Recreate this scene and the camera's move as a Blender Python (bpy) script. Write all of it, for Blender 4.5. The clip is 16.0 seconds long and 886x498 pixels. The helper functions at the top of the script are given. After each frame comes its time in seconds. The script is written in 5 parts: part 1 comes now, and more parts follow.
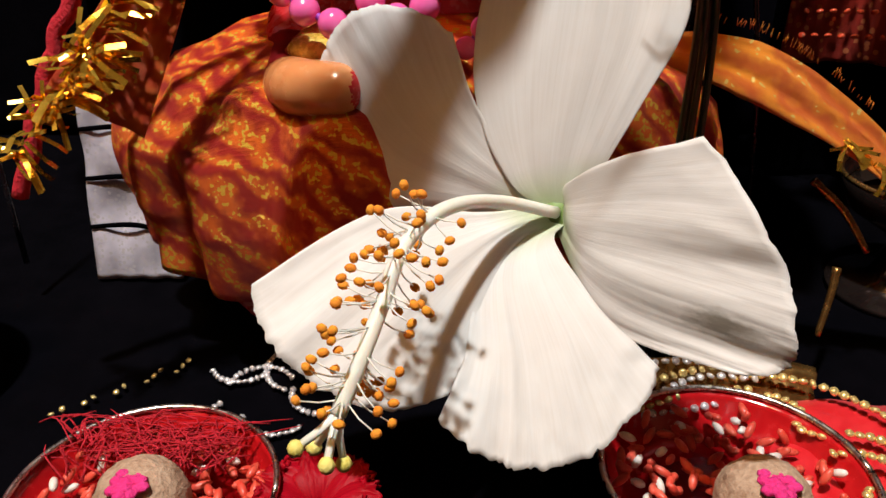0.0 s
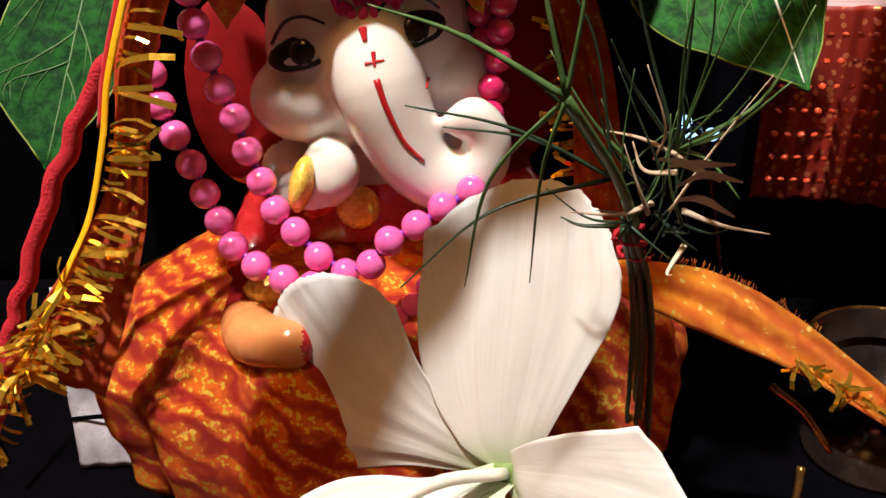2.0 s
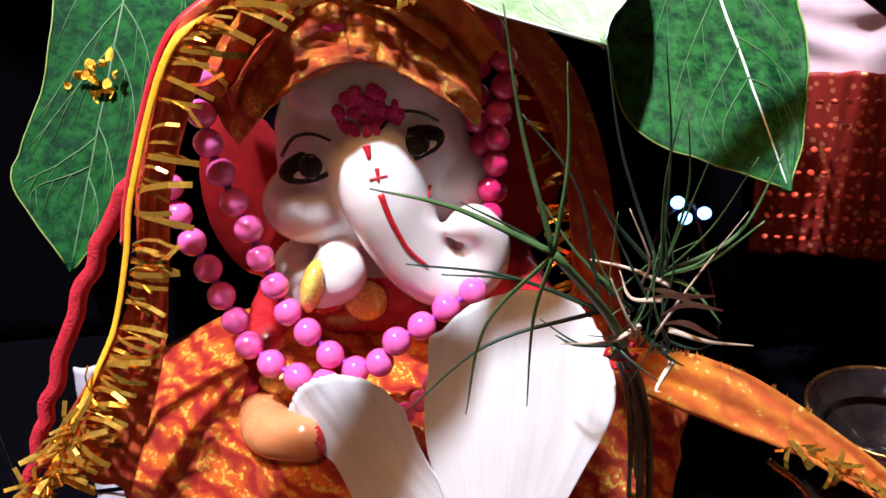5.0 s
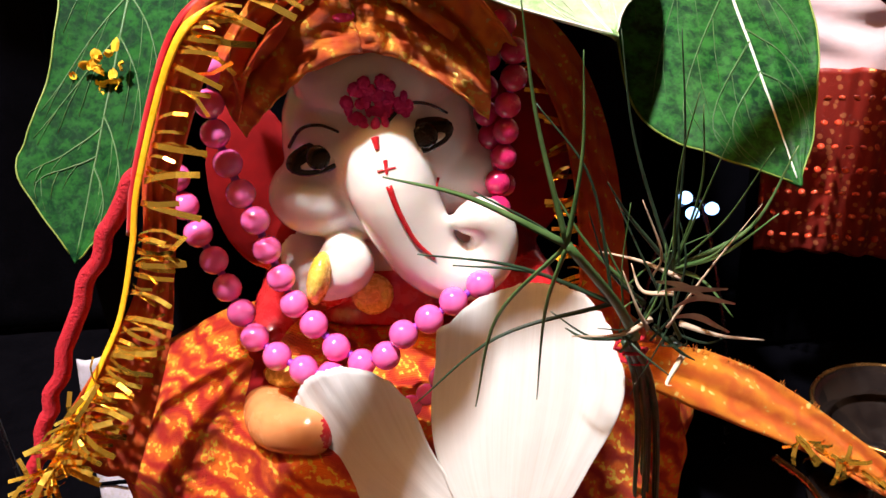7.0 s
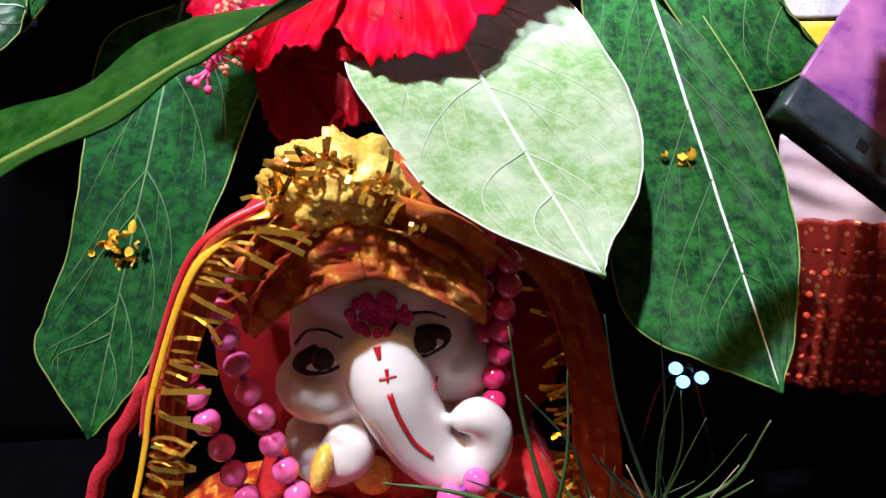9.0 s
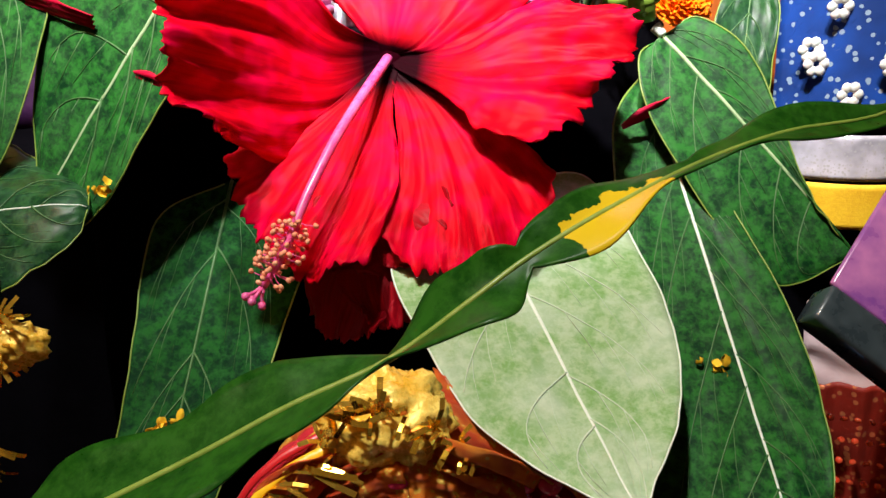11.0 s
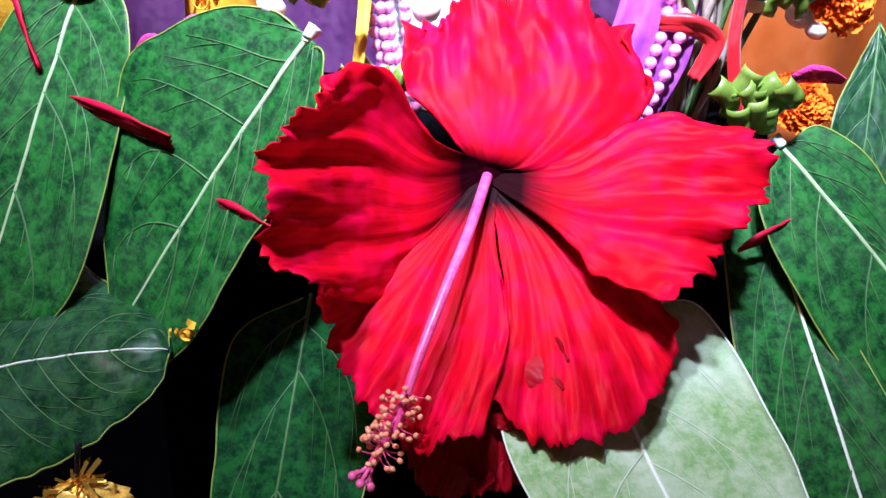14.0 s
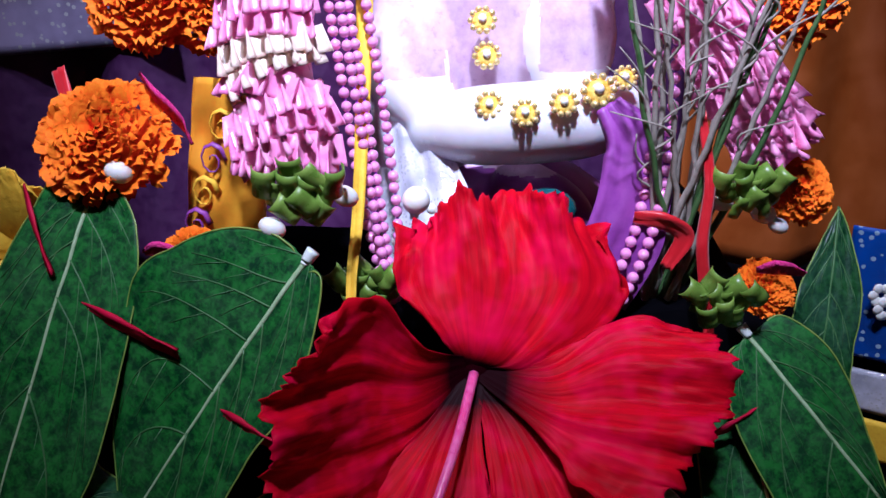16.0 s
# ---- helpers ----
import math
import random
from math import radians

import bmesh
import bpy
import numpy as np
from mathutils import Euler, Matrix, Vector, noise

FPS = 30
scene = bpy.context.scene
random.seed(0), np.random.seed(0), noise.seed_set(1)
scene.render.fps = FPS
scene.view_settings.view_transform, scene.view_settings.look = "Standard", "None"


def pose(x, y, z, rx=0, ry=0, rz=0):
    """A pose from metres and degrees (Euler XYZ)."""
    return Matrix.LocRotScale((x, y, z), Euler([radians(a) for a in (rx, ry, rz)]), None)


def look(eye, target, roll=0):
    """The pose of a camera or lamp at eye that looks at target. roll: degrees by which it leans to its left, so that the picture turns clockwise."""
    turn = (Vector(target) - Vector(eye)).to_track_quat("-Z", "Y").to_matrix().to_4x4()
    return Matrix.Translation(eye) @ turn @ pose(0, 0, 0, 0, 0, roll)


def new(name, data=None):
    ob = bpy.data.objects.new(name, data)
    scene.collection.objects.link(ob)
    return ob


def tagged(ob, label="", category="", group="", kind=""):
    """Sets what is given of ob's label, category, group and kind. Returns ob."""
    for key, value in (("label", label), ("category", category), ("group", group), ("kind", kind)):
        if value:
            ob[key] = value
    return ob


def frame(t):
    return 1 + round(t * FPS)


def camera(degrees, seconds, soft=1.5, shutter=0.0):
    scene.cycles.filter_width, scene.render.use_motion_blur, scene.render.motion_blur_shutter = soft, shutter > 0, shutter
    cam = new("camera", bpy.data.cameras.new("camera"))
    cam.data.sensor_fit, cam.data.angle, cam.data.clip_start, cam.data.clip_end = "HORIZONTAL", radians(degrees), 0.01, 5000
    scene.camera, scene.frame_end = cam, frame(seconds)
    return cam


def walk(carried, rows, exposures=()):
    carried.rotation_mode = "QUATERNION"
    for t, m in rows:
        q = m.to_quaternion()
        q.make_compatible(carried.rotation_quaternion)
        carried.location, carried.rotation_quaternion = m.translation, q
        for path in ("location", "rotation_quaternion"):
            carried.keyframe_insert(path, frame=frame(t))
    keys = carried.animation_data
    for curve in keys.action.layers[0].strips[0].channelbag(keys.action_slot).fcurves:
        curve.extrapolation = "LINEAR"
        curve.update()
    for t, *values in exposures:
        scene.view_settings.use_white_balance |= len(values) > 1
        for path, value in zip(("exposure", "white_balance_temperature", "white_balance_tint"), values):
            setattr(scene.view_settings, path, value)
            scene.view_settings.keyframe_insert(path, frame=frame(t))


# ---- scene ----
cam = camera(59.3, 16.0)
METRES, EYE, TILT, LEAN, TURN = 0.27, 0.12, -28.0, 0.0, 0.0
ROWS = [
    (0.0, 0.0, 0.0, 0.0, 0.0, 0.0, -0.0),
    (0.5, 0.0139, 0.0106, 0.0455, -0.0, 0.43, 1.06),
    (1.0, 0.024, 0.022, 0.0928, -0.16, 0.8, 1.89),
    (1.5, 0.0392, 0.0057, 0.1341, 0.35, 1.36, 2.72),
    (2.0, 0.0496, -0.0134, 0.1654, 0.96, 1.93, 2.57),
    (2.5, 0.0467, -0.0298, 0.1913, 1.45, 2.59, 2.78),
    (3.0, 0.0449, -0.0351, 0.2158, 1.56, 2.62, 3.32),
    (3.5, 0.0533, -0.0488, 0.228, 1.75, 2.86, 3.77),
    (4.0, 0.0598, -0.0479, 0.2319, 1.79, 3.0, 3.91),
    (6.5, 0.0588, -0.0475, 0.2261, 1.87, 2.75, 3.84),
    (7.0, 0.0533, -0.0446, 0.2271, 1.78, 2.74, 3.54),
    (7.5, 0.0525, -0.0516, 0.2296, 1.85, 2.83, 3.07),
    (8.0, 0.0582, -0.0601, 0.2578, 2.08, 3.62, 3.12),
    (8.5, 0.071, -0.07, 0.3046, 1.91, 4.72, 3.13),
    (9.0, 0.0658, -0.085, 0.3511, 2.01, 5.75, 3.09),
    (9.5, 0.0646, -0.1065, 0.4201, 2.32, 6.9, 3.91),
    (10.0, 0.056, -0.1166, 0.4635, 2.3, 7.99, 3.35),
    (12.5, 0.0228, -0.1387, 0.5157, 3.12, 9.79, 1.28),
    (13.0, -0.0072, -0.1155, 0.5647, 1.47, 6.16, 2.2),
    (13.5, -0.0403, -0.1118, 0.6125, 2.33, 5.79, 1.47),
    (14.0, -0.0464, -0.0962, 0.6741, 2.86, 6.16, 1.34),
    (14.5, -0.0588, -0.0973, 0.7186, 1.83, 7.87, 0.78),
    (15.0, -0.0631, -0.1305, 0.7826, 1.62, 8.26, 1.42),
    (15.5, -0.0592, -0.1621, 0.8231, 2.11, 7.32, 1.71),
    (16.0, -0.0391, -0.1698, 0.849, 2.05, 7.5, 1.71),
]
EXPOSURES = [
    (0.0, -0.25, 6600, 6), (0.5, -0.3, 6500, 3), (1.0, -0.3, 5150, 19), (1.5, 0.0, 5300, 19), (2.0, 0.15, 6900, 8), (2.5, 0.3, 7100, 4), (3.0, 0.35, 6700, 7),
    (3.5, 0.45, 5600, 14), (4.0, 0.45, 5550, 15), (6.5, 0.5, 5500, 14), (7.0, 0.55, 6500, 12), (7.5, 0.5, 6500, 8), (8.0, 0.35, 6700, 5), (8.5, 0.2, 5600, 12),
    (9.0, -0.05, 5600, 13), (9.5, -0.35, 6400, 6), (10.0, -0.65, 6900, 2), (12.5, -0.7, 6300, 7), (13.0, -0.65, 6500, 9), (13.5, -0.5, 5300, 18), (14.0, -0.85, 5200, 18), (14.5, -1.2, 5800, 15),
    (15.0, -2.2, 6000, 12), (15.5, -2.5, 5800, 12), (16.0, -2.7, 5000, 16),
]
walk(cam, [(t, pose(0, 0, EYE, TILT, LEAN, TURN) @ pose(METRES * x, METRES * y, METRES * z, 90 + pitch, roll, yaw)) for t, x, y, z, yaw, pitch, roll in ROWS], EXPOSURES)

# ---- light ----
world = bpy.data.worlds.new("world")
scene.world = world
world.use_nodes = True
world.node_tree.nodes["Background"].inputs["Color"].default_value = (1.0, 0.62, 0.36, 1)
world.node_tree.nodes["Background"].inputs["Strength"].default_value = 0.05


def area_lamp(name, eye, target, size, watts, colour, cone=180):
    data = bpy.data.lights.new(name, "AREA")
    data.shape, data.size, data.energy, data.color = "DISK", size, watts, colour
    data.spread = radians(cone)
    ob = new(name, data)
    ob.matrix_world = look(eye, target)
    return ob


area_lamp("key_lamp", (-0.19, -0.16, 1.40), (0.0, 0.18, 0.15), 0.06, 29.0, (0.98, 0.98, 1.0))
area_lamp("back_lamp", (-0.01, -0.04, 0.95), (-0.01, 0.40, 0.32), 0.05, 3.5, (1.0, 0.95, 0.99), 34)
# Unseen warm fill, added to turn the shaded parts orange.
area_lamp("warm_fill_lamp", (-0.6, -0.5, 2.1), (0.0, 0.2, 0.1), 0.5, 21.0, (1.0, 0.46, 0.14))

# ---- tools ----
MM = 0.001


def basis(at, along, normal):
    """A frame at a place in mm: y along, z towards the normal."""
    y = Vector(along).normalized()
    z = Vector(normal)
    z = (z - y * z.dot(y)).normalized()
    m = Matrix((y.cross(z), y, z)).transposed().to_4x4()
    m.translation = Vector(at) * MM
    return m


def thing(name, at, label, category, group="", kind="", m=None):
    ob = new(name)
    ob.empty_display_size = 0.005
    ob.matrix_world = m if m is not None else Matrix.Translation(Vector(at) * MM)
    return tagged(ob, label, category, group, kind)


def to_mesh(name, bm, material, smooth=True):
    bmesh.ops.scale(bm, vec=(MM, MM, MM), verts=bm.verts)
    me = bpy.data.meshes.new(name)
    bm.to_mesh(me)
    bm.free()
    for mt in (material if isinstance(material, (list, tuple)) else [material]):
        me.materials.append(mt)
    if smooth:
        me.shade_smooth()
    return me


def part(name, bm, material, parent, label="", smooth=True, m=None, thick=0.0):
    me = bm if isinstance(bm, bpy.types.Mesh) else to_mesh(name, bm, material, smooth)
    ob = new(name, me)
    ob.parent = parent
    if m is not None:
        ob.matrix_basis = m
    if thick:
        mod = ob.modifiers.new("thickness", "SOLIDIFY")
        mod.thickness, mod.offset = thick * MM, -1.0
    return tagged(ob, label)


def whole(name, bm, material, at, label, category, group="", kind="", smooth=True, m=None, thick=0.0):
    ob = part(name, bm, material, None, "", smooth, m if m is not None else Matrix.Translation(Vector(at) * MM), thick)
    return tagged(ob, label, category, group, kind)


def grid(nu, nv, f):
    """A sheet from f(u, v), both from 0 to 1, with its own UV map."""
    bm = bmesh.new()
    uv = bm.loops.layers.uv.new("UVMap")
    rows = [[bm.verts.new(f(i / nu, j / nv)) for i in range(nu + 1)] for j in range(nv + 1)]
    for j in range(nv):
        for i in range(nu):
            fc = bm.faces.new((rows[j][i], rows[j][i + 1], rows[j + 1][i + 1], rows[j + 1][i]))
            for lp, (a, b) in zip(fc.loops, ((i, j), (i + 1, j), (i + 1, j + 1), (i, j + 1))):
                lp[uv].uv = (a / nu, b / nv)
    return bm


def spline(points, n):
    """n + 1 places along a smooth curve through the points."""
    p = [Vector(q) for q in points]
    p = [2 * p[0] - p[1]] + p + [2 * p[-1] - p[-2]]
    out = []
    for k in range(n + 1):
        s = k / n * (len(p) - 3)
        i = min(int(s), len(p) - 4)
        t = s - i
        a, b, c, d = p[i:i + 4]
        out.append(0.5 * (2 * b + (c - a) * t + (2 * a - 5 * b + 4 * c - d) * t * t + (3 * b - a - 3 * c + d) * t ** 3))
    return out


def even(points, gap):
    """Places a fixed gap apart along a smooth curve."""
    fine = spline(points, 400)
    out, run = [fine[0]], 0.0
    for a, b in zip(fine, fine[1:]):
        run += (b - a).length
        if run >= gap:
            out.append(b)
            run = 0.0
    return out


def tube(bm, points, r0, r1=None, sides=6, flat=1.0, slot=0):
    """Adds a tapered tube through the points to bm."""
    r1 = r0 if r1 is None else r1
    pts = [Vector(p) for p in points]
    n = len(pts)
    side = None
    rings = []
    for k, p in enumerate(pts):
        d = (pts[min(k + 1, n - 1)] - pts[max(k - 1, 0)]).normalized()
        if side is None:
            side = d.orthogonal().normalized()
        side = (side - d * side.dot(d)).normalized()
        up = d.cross(side)
        r = r0 + (r1 - r0) * k / (n - 1)
        rings.append([bm.verts.new(p + r * (math.cos(a) * side + flat * math.sin(a) * up)) for a in (2 * math.pi * i / sides for i in range(sides))])
    for ra, rb in zip(rings, rings[1:]):
        for i in range(sides):
            bm.faces.new((ra[i], ra[(i + 1) % sides], rb[(i + 1) % sides], rb[i])).material_index = slot
    for ring in (rings[0][::-1], rings[-1]):
        bm.faces.new(ring).material_index = slot
    return bm


def ball(bm, at, radii, seg=16, turn=None, slot=0):
    m = Matrix.Translation(at) @ (turn if turn is not None else Matrix.Identity(4)) @ Matrix.Diagonal((*radii, 1))
    made = bmesh.ops.create_uvsphere(bm, u_segments=seg, v_segments=max(4, seg // 2), radius=1, matrix=m)
    for v in made["verts"]:
        for fc in v.link_faces:
            fc.material_index = slot
    return bm


def box(bm, lo, hi, bevel=0.0):
    c = [(a + b) / 2 for a, b in zip(lo, hi)]
    s = [b - a for a, b in zip(lo, hi)]
    made = bmesh.ops.create_cube(bm, size=1, matrix=Matrix.Translation(c) @ Matrix.Diagonal((*s, 1)))
    if bevel:
        edges = list({e for v in made["verts"] for e in v.link_edges})
        bmesh.ops.bevel(bm, geom=edges, offset=bevel, segments=2, affect="EDGES", profile=0.5)
    return bm


def rough_noise(p, scale):
    return noise.noise(Vector(p) * scale)


# ---- materials ----
def nodes_of(name):
    mt = bpy.data.materials.new(name)
    mt.use_nodes = True
    nt = mt.node_tree
    return mt, nt, nt.nodes["Principled BSDF"]


def link(nt, a, b):
    nt.links.new(a, b)


def node(nt, kind, **values):
    nd = nt.nodes.new(kind)
    for key, value in values.items():
        nd.inputs[key].default_value = value
    return nd


def mix(nt, fac, a, b, mode="MIX"):
    nd = nt.nodes.new("ShaderNodeMix")
    nd.data_type, nd.blend_type = "RGBA", mode
    for k, value in ((0, fac), (6, a), (7, b)):
        if hasattr(value, "is_linked"):
            link(nt, value, nd.inputs[k])
        else:
            nd.inputs[k].default_value = value if k == 0 else (*value, 1) if len(value) == 3 else value
    return nd.outputs[2]


def ramp(nt, value, lo, hi):
    nd = nt.nodes.new("ShaderNodeMapRange")
    link(nt, value, nd.inputs["Value"])
    nd.inputs["From Min"].default_value, nd.inputs["From Max"].default_value = lo, hi
    return nd.outputs["Result"]


def calc(nt, op, a, b=0.0):
    nd = nt.nodes.new("ShaderNodeMath")
    nd.operation = op
    for k, value in ((0, a), (1, b)):
        if hasattr(value, "is_linked"):
            link(nt, value, nd.inputs[k])
        else:
            nd.inputs[k].default_value = value
    return nd.outputs[0]


def noise_of(nt, vector, scale, detail=4.0, rough=0.6):
    nd = node(nt, "ShaderNodeTexNoise", Scale=scale, Detail=detail, Roughness=rough)
    link(nt, vector, nd.inputs["Vector"])
    return nd.outputs["Fac"]


def bump(nt, bs, height, strength, distance=0.0004):
    nd = node(nt, "ShaderNodeBump", Strength=strength, Distance=distance)
    link(nt, height, nd.inputs["Height"])
    link(nt, nd.outputs["Normal"], bs.inputs["Normal"])


def surface(name, dark, light, scale=250.0, rough=0.5, metal=0.0, relief=0.3, sss=0.0, coat=0.0, per_piece=0.0, sheen=0.0, depth=0.0004, stretch=(1, 1, 1), gloss=0.5):
    """Two tones at two scales, with relief."""
    mt, nt, bs = nodes_of(name)
    tc = nt.nodes.new("ShaderNodeTexCoord")
    mp = node(nt, "ShaderNodeMapping", Scale=stretch)
    link(nt, tc.outputs["Object"], mp.inputs["Vector"])
    big = noise_of(nt, mp.outputs["Vector"], scale * 0.22)
    fine = noise_of(nt, mp.outputs["Vector"], scale * 1.7)
    both = calc(nt, "ADD", calc(nt, "MULTIPLY", big, 0.6), calc(nt, "MULTIPLY", fine, 0.4))
    colour = mix(nt, ramp(nt, both, 0.34, 0.66), dark, light)
    if per_piece:
        info = nt.nodes.new("ShaderNodeObjectInfo")
        colour = mix(nt, calc(nt, "MULTIPLY", info.outputs["Random"], per_piece), colour, dark)
    link(nt, colour, bs.inputs["Base Color"])
    link(nt, ramp_to(nt, fine, max(0.05, rough - 0.12), min(1.0, rough + 0.15)), bs.inputs["Roughness"])
    bs.inputs["Metallic"].default_value = metal
    bs.inputs["Specular IOR Level"].default_value = gloss
    bs.inputs["Subsurface Weight"].default_value = sss
    bs.inputs["Subsurface Radius"].default_value = (0.004, 0.002, 0.0015)
    bs.inputs["Subsurface Scale"].default_value = 1.0
    bs.inputs["Coat Weight"].default_value = coat
    bs.inputs["Coat Roughness"].default_value = 0.08
    bs.inputs["Sheen Weight"].default_value = sheen
    if relief:
        bump(nt, bs, fine, relief, depth)
    return mt


def ramp_to(nt, value, lo, hi):
    nd = nt.nodes.new("ShaderNodeMapRange")
    link(nt, value, nd.inputs["Value"])
    nd.inputs["From Min"].default_value, nd.inputs["From Max"].default_value = 0.3, 0.7
    nd.inputs["To Min"].default_value, nd.inputs["To Max"].default_value = lo, hi
    return nd.outputs["Result"]


def let_light_through(mt, nt, bs, colour, share):
    tr = nt.nodes.new("ShaderNodeBsdfTranslucent")
    if hasattr(colour, "is_linked"):
        link(nt, colour, tr.inputs["Color"])
    else:
        tr.inputs["Color"].default_value = (*colour, 1)
    mx = node(nt, "ShaderNodeMixShader", Fac=share)
    link(nt, bs.outputs[0], mx.inputs[1])
    link(nt, tr.outputs[0], mx.inputs[2])
    link(nt, mx.outputs[0], nt.nodes["Material Output"].inputs["Surface"])


def petal_material(name, base, mid, edge, streaks, rough, share, contrast=1.0, throat=None, throat_to=0.34, shine=0.16):
    """A petal: long fine veins from base to edge, soft patches."""
    mt, nt, bs = nodes_of(name)
    tc = nt.nodes.new("ShaderNodeTexCoord")
    mp = node(nt, "ShaderNodeMapping", Scale=(streaks, 1.6, 1.0))
    link(nt, tc.outputs["UV"], mp.inputs["Vector"])
    veins = noise_of(nt, mp.outputs["Vector"], 1.0, 5.0, 0.65)
    patch = noise_of(nt, tc.outputs["Object"], 90.0, 2.0)
    sep = nt.nodes.new("ShaderNodeSeparateXYZ")
    link(nt, tc.outputs["UV"], sep.inputs[0])
    colour = mix(nt, ramp(nt, veins, 0.5 - 0.2 / contrast, 0.5 + 0.2 / contrast), base, mid)
    colour = mix(nt, ramp(nt, patch, 0.45, 0.75), colour, edge)
    if throat:
        colour = mix(nt, ramp(nt, sep.outputs[1], throat_to, throat_to * 0.35), colour, throat)
    link(nt, colour, bs.inputs["Base Color"])
    bs.inputs["Roughness"].default_value = rough
    bs.inputs["Sheen Weight"].default_value = 0.0
    bs.inputs["Specular IOR Level"].default_value = shine
    bump(nt, bs, veins, 0.28, 0.0003)
    let_light_through(mt, nt, bs, colour, share)
    return mt


def leaf_material(name, dark, light, vein, gloss, powder, share=0.14):
    """A leaf blade: mottled green, pale net of veins, waxy bloom."""
    mt, nt, bs = nodes_of(name)
    tc = nt.nodes.new("ShaderNodeTexCoord")
    spots = noise_of(nt, tc.outputs["Object"], 260.0, 6.0, 0.75)
    broad = noise_of(nt, tc.outputs["Object"], 42.0, 3.0)
    vo = node(nt, "ShaderNodeTexVoronoi", Scale=210.0)
    vo.feature = "DISTANCE_TO_EDGE"
    warp = nt.nodes.new("ShaderNodeVectorMath")
    warp.operation = "ADD"
    nz = node(nt, "ShaderNodeTexNoise", Scale=120.0, Detail=3.0)
    sc = nt.nodes.new("ShaderNodeVectorMath")
    sc.operation = "SCALE"
    sc.inputs["Scale"].default_value = 0.006
    link(nt, tc.outputs["Object"], nz.inputs["Vector"])
    link(nt, nz.outputs["Color"], sc.inputs[0])
    link(nt, tc.outputs["Object"], warp.inputs[0])
    link(nt, sc.outputs[0], warp.inputs[1])
    link(nt, warp.outputs[0], vo.inputs["Vector"])
    net = ramp(nt, vo.outputs["Distance"], 0.10, 0.0)
    colour = mix(nt, ramp(nt, spots, 0.42, 0.60), dark, light)
    flecks = noise_of(nt, tc.outputs["Object"], 620.0, 2.0, 0.5)
    colour = mix(nt, calc(nt, "MULTIPLY", ramp(nt, flecks, 0.58, 0.72), 0.45), colour, light)
    colour = mix(nt, calc(nt, "MULTIPLY", ramp(nt, broad, 0.42, 0.68), powder), colour, vein)
    colour = mix(nt, calc(nt, "MULTIPLY", net, 0.10), colour, vein)
    link(nt, colour, bs.inputs["Base Color"])
    link(nt, ramp_to(nt, spots, gloss - 0.1, gloss + 0.15), bs.inputs["Roughness"])
    bs.inputs["Specular IOR Level"].default_value = 0.18
    bump(nt, bs, calc(nt, "ADD", net, calc(nt, "MULTIPLY", spots, 0.8)), -0.35, 0.0003)
    let_light_through(mt, nt, bs, colour, share)
    return mt


def glitter_material(name, base, flake, scale, metal=0.2, share=0.35, rough=0.35, bright=1.0):
    """Cloth or foil strewn with facets that catch the light, each turned its own way."""
    mt, nt, bs = nodes_of(name)
    tc = nt.nodes.new("ShaderNodeTexCoord")
    vo = node(nt, "ShaderNodeTexVoronoi", Scale=scale)
    link(nt, tc.outputs["Object"], vo.inputs["Vector"])
    broad = noise_of(nt, tc.outputs["Object"], scale * 0.07, 3.0)
    cells = nt.nodes.new("ShaderNodeSeparateColor")
    link(nt, vo.outputs["Color"], cells.inputs[0])
    isflake = calc(nt, "MULTIPLY", calc(nt, "LESS_THAN", cells.outputs[0], share), calc(nt, "LESS_THAN", vo.outputs["Distance"], 0.42))
    tone = mix(nt, ramp(nt, broad, 0.35, 0.65), tuple(c * 0.45 for c in base), base)
    link(nt, mix(nt, isflake, tone, flake), bs.inputs["Base Color"])
    link(nt, calc(nt, "MULTIPLY", isflake, 0.5), bs.inputs["Metallic"])
    link(nt, calc(nt, "SUBTRACT", 0.6, calc(nt, "MULTIPLY", isflake, 0.6 - rough * 0.6)), bs.inputs["Roughness"])
    bump(nt, bs, cells.outputs[1], 0.9, 0.0012)
    return mt


